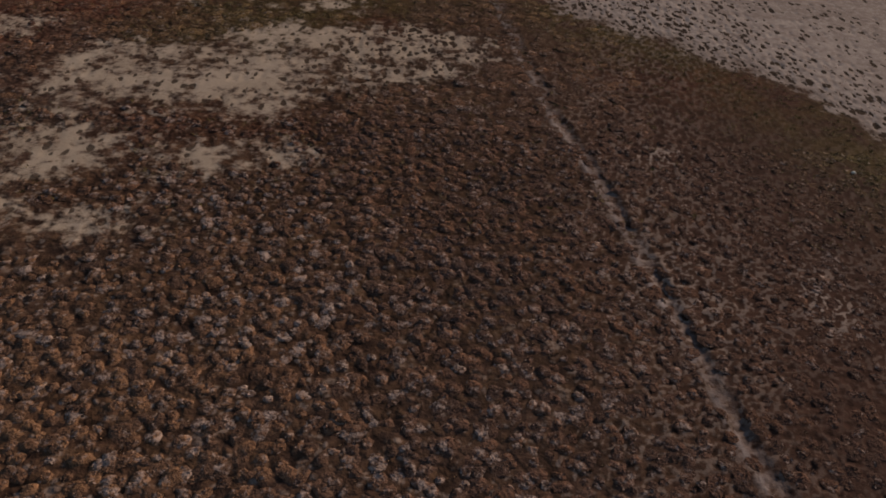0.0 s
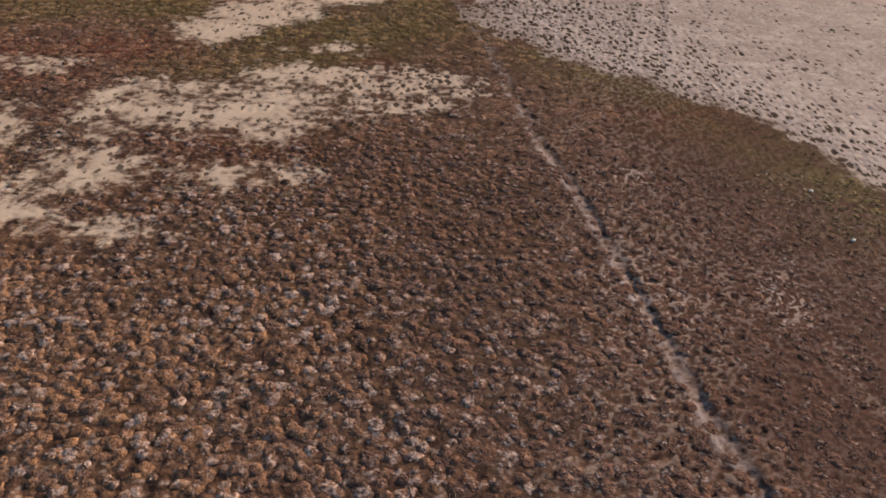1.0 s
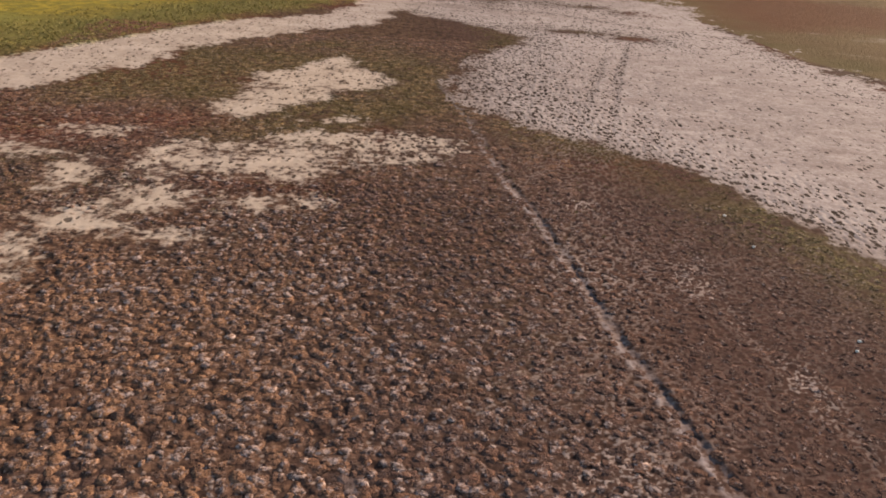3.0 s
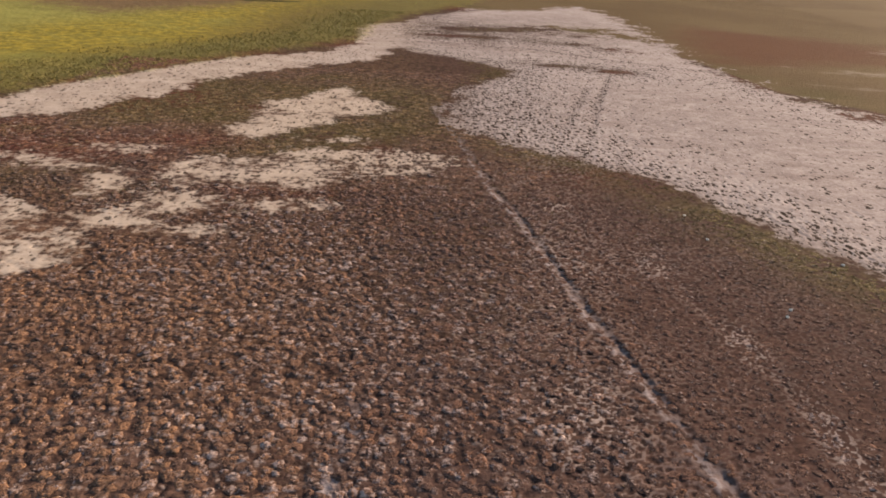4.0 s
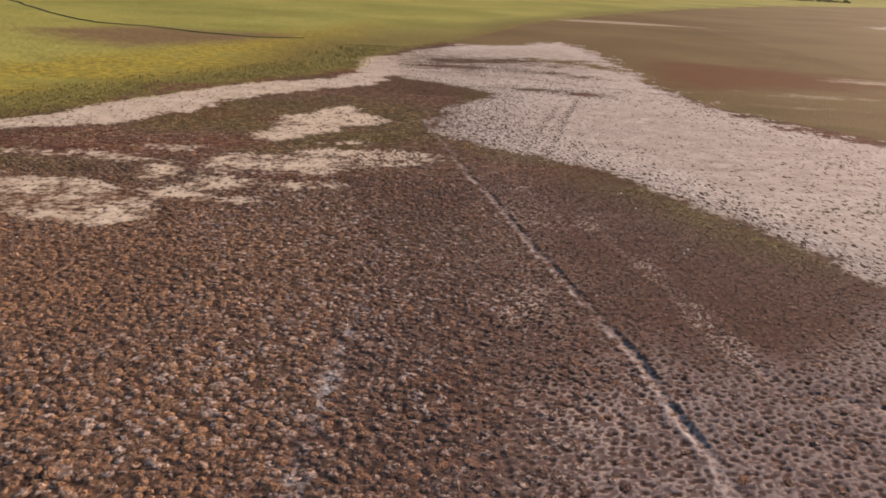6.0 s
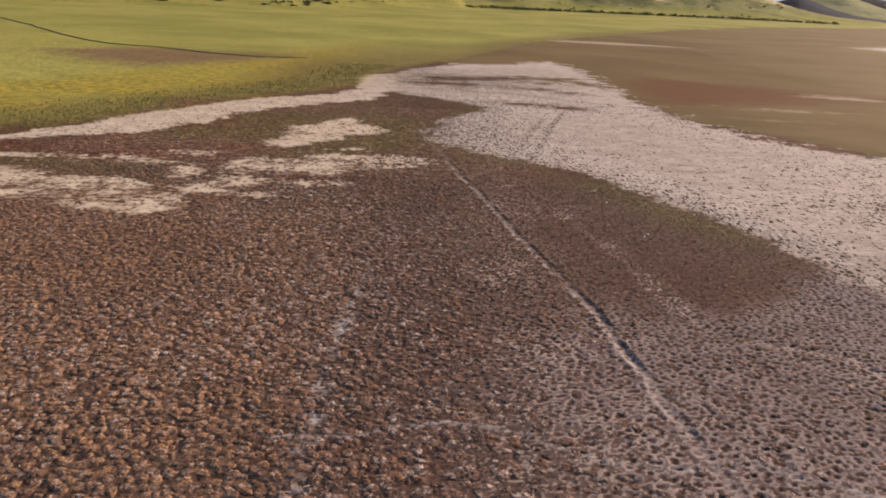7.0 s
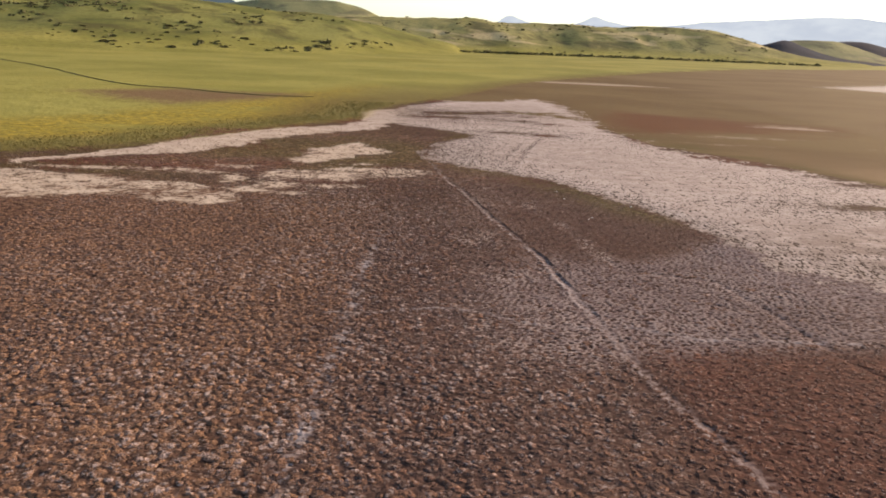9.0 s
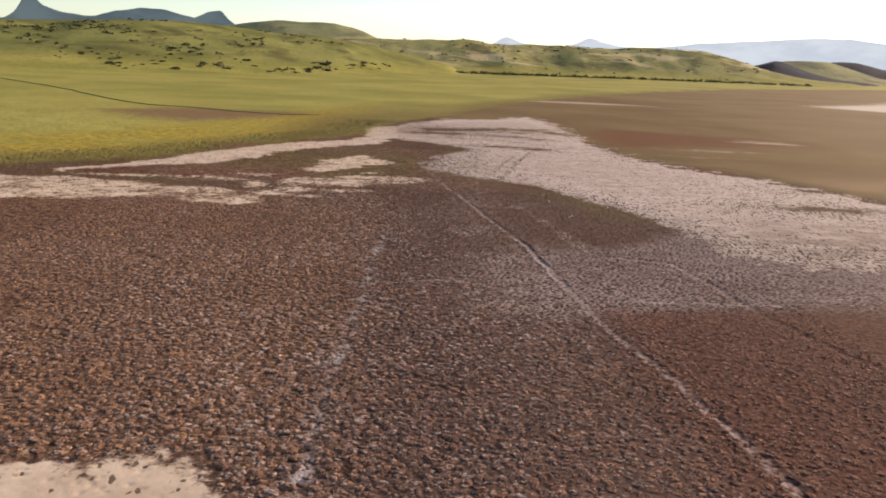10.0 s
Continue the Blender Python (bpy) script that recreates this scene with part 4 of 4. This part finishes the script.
def cushion_field(name, box, gap, low, label, seed):
    """Low clumps of dead weeds, close together, each a low dome with short stiff leaves; too many to count, one mesh."""
    rng = np.random.default_rng(seed)
    cx, cy = np.meshgrid(np.arange(box[0], box[1], gap), np.arange(box[2], box[3], gap * 0.9))
    cx = (cx + (np.arange(cx.shape[0]) % 2)[:, None] * gap / 2).ravel()
    cy = cy.ravel()
    cx, cy = cx + rng.normal(0, gap * 0.32, len(cx)), cy + rng.normal(0, gap * 0.32, len(cy))
    keep = rng.random(len(cx)) < cushion_weight(cx, cy)
    cx, cy = cx[keep], cy[keep]
    n, seg, leaves = len(cx), 7, 12
    wide, tall = rng.uniform(0.36, 0.74, n)[:, None] * gap, (rng.uniform(0.014, 0.037, n) * low * (0.55 + 0.45 * sample(clumped, cx, cy)) * (1 - 0.55 * sample(smooth_zone, cx, cy)))[:, None]
    skew, spin = rng.uniform(0.75, 1.3, n)[:, None], rng.uniform(0, np.pi, n)[:, None]
    ang = np.arange(seg) * 2 * np.pi / seg
    lx, ly, lz, tip = [np.zeros((n, 1))], [np.zeros((n, 1))], [tall * rng.uniform(0.8, 1.2, (n, 1))], [np.ones((n, 1))]
    for r, h in ((0.34, 0.92), (0.66, 0.58), (1.0, -0.15)):
        rr = r * wide * rng.uniform(0.68, 1.32, (n, seg))
        lx.append(rr * np.cos(ang) * skew)
        ly.append(rr * np.sin(ang) / skew)
        lz.append(tall * h * rng.uniform(0.6, 1.4, (n, seg)))
        tip.append(np.full((n, seg), max(h, 0.0)))
    # short stiff leaves standing out of the dome
    turn, out = rng.uniform(0, 2 * np.pi, (n, leaves)), np.sqrt(rng.uniform(0, 0.8, (n, leaves)))
    for corner in range(3):
        lx.append(wide * 0.8 * out * np.cos(turn) + rng.normal(0, 0.026, (n, leaves)))
        ly.append(wide * 0.8 * out * np.sin(turn) + rng.normal(0, 0.026, (n, leaves)))
        lz.append(tall * (1.05 - 0.75 * out ** 2) + rng.normal(0.004, 0.012, (n, leaves)))
        tip.append(np.full((n, leaves), 1.25))
    lx, ly, lz, tip = (np.concatenate(q, 1) for q in (lx, ly, lz, tip))
    tip = tip.ravel()
    verts = np.stack([cx[:, None] + lx * np.cos(spin) - ly * np.sin(spin), cy[:, None] + lx * np.sin(spin) + ly * np.cos(spin), ground_height(cx, cy)[:, None] + lz], -1).reshape(-1, 3)
    one = []
    for q in range(seg):
        w = (q + 1) % seg
        one.append((0, 1 + q, 1 + w))
        for a, b in ((1, 1 + seg), (1 + seg, 1 + 2 * seg)):
            one += [(a + q, b + q, b + w), (a + q, b + w, a + w)]
    dome = 1 + 3 * seg
    one += [(dome + q, dome + leaves + q, dome + 2 * leaves + q) for q in range(leaves)]
    per = dome + 3 * leaves
    faces = (np.array(one)[None] + (np.arange(n) * per)[:, None, None]).reshape(-1)
    mesh = bpy.data.meshes.new(name)
    mesh.vertices.add(len(verts))
    mesh.vertices.foreach_set("co", verts.astype(np.float32).ravel())
    mesh.loops.add(len(faces))
    mesh.loops.foreach_set("vertex_index", faces.astype(np.int32))
    mesh.polygons.add(len(faces) // 3)
    mesh.polygons.foreach_set("loop_start", np.arange(0, len(faces), 3, dtype=np.int32))
    mesh.polygons.foreach_set("use_smooth", np.ones(len(faces) // 3, bool))
    salted = np.repeat(sample(bloom, cx, cy) * smooth(0.35, 0.95, rng.random(n)), per)
    golden = np.repeat(np.clip(np.clip(sample(west, cx, cy), 0, 1) * smooth(66, 50, cy) + 0.45 * smooth(62, 66, cy), 0, 1), per)
    for key, values in (("tip", tip), ("salted", salted), ("golden", golden), ("own", np.repeat(rng.random(n), per)),
                        ("russet", np.repeat(np.clip(sample(russet, cx, cy), 0, 1), per)), ("olive", np.repeat(np.clip(sample(olive, cx, cy), 0, 1), per)), ("east", np.repeat(np.clip(sample(east, cx, cy), 0, 1), per))):
        mesh.attributes.new(key, "FLOAT", "POINT").data.foreach_set("value", values.astype(np.float32))
    mesh.update(calc_edges=True)
    mesh.materials.append(WEED)
    return tagged(new(name, mesh), label, "weeds", kind="stuff")


cushion_field("dead_weeds", (-25, 21, 9, 63), 0.30, 1.0, "low rust and straw coloured clumps of dead weeds on trodden mud", 17)
cushion_field("shore_weeds", (-27, 6, 63, 94), 0.44, 0.6, "flat russet and olive weeds between the salt patches", 18)


def bank_track(name, line, wide, material, label):
    """A worn track with a low dark bank, laid over the meadow along a line."""
    pts = []
    for (ax, ay), (bx, by) in zip(line[:-1], line[1:]):
        n = max(2, int(math.hypot(bx - ax, by - ay) / 1.5))
        pts += [(ax + (bx - ax) * k / n, ay + (by - ay) * k / n) for k in range(n)]
    p = np.array(pts)
    p[:, 0] += 2.2 * fbm(p[:, 0] * 0.08, p[:, 1] * 0.08, 3, 161)
    p[:, 1] += 2.2 * fbm(p[:, 0] * 0.08 + 7, p[:, 1] * 0.08, 3, 163)
    way = np.gradient(p, axis=0)
    side = np.stack([-way[:, 1], way[:, 0]], -1) / np.hypot(way[:, 0], way[:, 1])[:, None]
    w = wide * np.clip(0.55 + 2.6 * fbm(p[:, 0] * 0.10, p[:, 1] * 0.10, 3, 165), 0.06, 1.5)
    base = ground_height(p[:, 0], p[:, 1])
    rows = []
    for k, lift in ((-1.0, -0.06), (-0.5, 0.07), (-0.15, 0.16), (0.25, 0.10), (1.0, -0.06)):
        q = p + side * (k * w)[:, None]
        rows.append(np.stack([q[:, 0], q[:, 1], base + lift], -1))
    X5, Y5, Z5 = (np.stack([r[:, axis] for r in rows], 0) for axis in range(3))
    return tagged(sheet(name, X5, Y5, Z5, {}, material), label, "track", kind="structure")


BANK = simple_material("dark worn bank", (0.115, 0.098, 0.042), (0.205, 0.178, 0.066), 0.95, 0.25, 0.05)
bank_track("track", FAR_TRACK, 0.85, BANK, "dark worn livestock track with a low bank across the meadow")


def stone(size, seed):
    """A small rounded, slightly chipped stone."""
    bm = bmesh.new()
    bmesh.ops.create_icosphere(bm, subdivisions=2, radius=1)
    rng = random.Random(seed)
    shift = Vector((rng.random() * 9, rng.random() * 9, rng.random() * 9))
    for v in bm.verts:
        v.co *= 1 + 0.28 * noise.noise(v.co * 1.3 + shift)
        v.co = Vector((v.co.x * size * 0.75, v.co.y * size * 0.62, v.co.z * size * 0.45))
    mesh = bpy.data.meshes.new("stone")
    bm.to_mesh(mesh)
    bm.free()
    mesh.materials.append(STONE)
    return mesh


for n, (sx, sy, size) in enumerate([(11.73, 61.77, 0.085), (11.9, 58.95, 0.09), (16.78, 56.9, 0.10), (12.5, 52.2, 0.08), (12.85, 52.75, 0.09)]):
    ob = new("stone", stone(size, n))
    ob.location = (sx, sy, float(ground_height(np.array([sx]), np.array([sy]))[0]) + size * 0.25)
    tagged(ob, "small whitish stone lying on brown trampled mud", "stone", "scattered pale stones")


def leaf_cloud(rng, count, radius, tall, leaf):
    """Leaf clumps as small bent triangles, thick in the middle and ragged outside."""
    ang, up = rng.uniform(0, 2 * np.pi, count), rng.uniform(0.05, 1, count)
    bulge = np.sqrt(np.clip(1 - (up - 0.35) ** 2 / 0.5, 0.05, 1)) * (0.75 + 0.35 * np.sin(ang * 3 + rng.uniform(0, 6)) * rng.uniform(0.3, 1, count))
    out = radius * bulge * np.sqrt(rng.uniform(0.2, 1, count))
    mid = np.stack([np.cos(ang) * out, np.sin(ang) * out, tall * up], -1)
    verts = mid[:, None, :] + rng.normal(0, leaf, (count, 3, 3))
    return verts.reshape(-1, 3), np.arange(count * 3).reshape(-1, 3)


def scrub_bush(seed):
    """A rounded scrub bush: a few leaning stems under a ragged crown of leaf clumps."""
    rng = np.random.default_rng(seed)
    root = new("scrub_bush")
    verts, faces = leaf_cloud(rng, 420, 1.7, 1.7, 0.17)
    crown = new("crown", soup("crown", verts, faces, LEAF))
    crown.parent = root
    for n in range(4):
        bm = bmesh.new()
        bmesh.ops.create_cone(bm, cap_ends=True, segments=6, radius1=0.09, radius2=0.04, depth=1.3)
        mesh = bpy.data.meshes.new("stem")
        bm.to_mesh(mesh)
        bm.free()
        mesh.materials.append(BARK)
        stem = new("stem", mesh)
        stem.parent = root
        lean = rng.uniform(0, 360)
        stem.matrix_local = pose(0.25 * math.cos(radians(lean)), 0.25 * math.sin(radians(lean)), 0.5, 0, 22, lean)
    return tagged(root, "dark rounded scrub bush on the green hillside", "bush", "scrub bushes on the hillside")


bush_rng = random.Random(4)
bushes = [scrub_bush(n) for n in (1, 2, 3)]
CLUSTERS = [(-26, 405, 4), (-24.2, 400, 5), (-22.6, 395, 5), (-21, 392, 4), (-19.6, 388, 5), (-18.4, 425, 2), (-23.8, 525, 3), (-17.5, 550, 3), (-14.6, 402, 4),
            (-13.6, 408, 2), (-9.2, 440, 4), (-7.6, 450, 4), (-27, 490, 3), (-12, 545, 3), (-5, 500, 4), (-20, 480, 3)]
count = 0
for az, dist, many in CLUSTERS:
    for n in range(many + 2):
        a, d = az + bush_rng.gauss(0, 0.7), dist + 45 + bush_rng.uniform(-30, 30)
        z = max(0.0, float(west_height(np.array([a]), np.array([d]))[0])) - 0.15
        m = pose(d * math.sin(radians(a)), d * math.cos(radians(a)), z, 0, 0, bush_rng.uniform(0, 360))
        size = bush_rng.choice((0.4, 0.5, 0.6, 0.7, 0.9, 1.2))
        if count < 3:
            ob = bushes[count]
            ob.matrix_basis = m
        else:
            ob = copy_thing(bushes[count % 3], m)
        ob.scale = (size * bush_rng.uniform(1.3, 2.1), size * bush_rng.uniform(1.1, 1.7), size * 0.6)
        count += 1


def scrub_belt(name, places, label, seed, tall=1.6):
    """Far scrub, too small and dense to count."""
    rng = np.random.default_rng(seed)
    all_v, all_f, at = [], [], 0
    for px, py, pz in places:
        k = rng.uniform(0.6, 1.5)
        v, f = leaf_cloud(rng, 26, 1.9 * k, tall * k, 0.45 * k)
        all_v.append(v + np.array([px, py, pz]))
        all_f.append(f + at)
        at += len(v)
    ob = new(name, soup(name, np.concatenate(all_v), np.concatenate(all_f), LEAF))
    return tagged(ob, label, "scrub", kind="stuff")


belt_rng = np.random.default_rng(12)
belt = []
for a in np.linspace(0.8, 27.5, 420):
    d = np.interp(a, [0, 6.7, 15.3, 21.3, 28], [683, 706, 786, 846, 900]) + belt_rng.normal(0, 4)
    if belt_rng.random() < 0.75:
        belt.append((d * math.sin(radians(a)), d * math.cos(radians(a)), max(0.0, float(north_height(np.array([a]), np.array([d]))[0])) - 0.1))
scrub_belt("scrub_belt", belt, "dark belt of scrub along the foot of the bluff", 3)
crest = []
for n in range(210):
    a, k = belt_rng.uniform(-4, 24), belt_rng.beta(2.2, 1.2)
    d = np.interp(a, [-4, 0, 6.7, 15.3, 24], [670, 680, 700, 780, 860]) + k * 262
    if fbm(np.array([a * 0.5]), np.array([d * 0.02]), 2, 7)[0] > -0.03:
        crest.append((d * math.sin(radians(a)), d * math.cos(radians(a)), max(0.0, float(north_height(np.array([a]), np.array([d]))[0])) - 0.1))
slope = []
for n in range(900):
    a, k = belt_rng.uniform(-31, -3), belt_rng.uniform(0.10, 0.95)
    d = np.interp(a, [-30, -22.5, -16.8, -10.7, -7, -4], [330, 350, 370, 400, 430, 470]) + k * 300
    if fbm(np.array([a * 0.45]), np.array([d * 0.016]), 3, 27)[0] > 0.07:
        slope.append((d * math.sin(radians(a)), d * math.cos(radians(a)), max(0.0, float(west_height(np.array([a]), np.array([d]))[0])) - 0.1))
scrub_belt("slope_scrub", slope, "dark olive scrub scattered over the green hillside", 14, 0.45)
scrub_belt("crest_scrub", crest, "dark scattered scrub along the crest of the bluff", 8, 0.7)
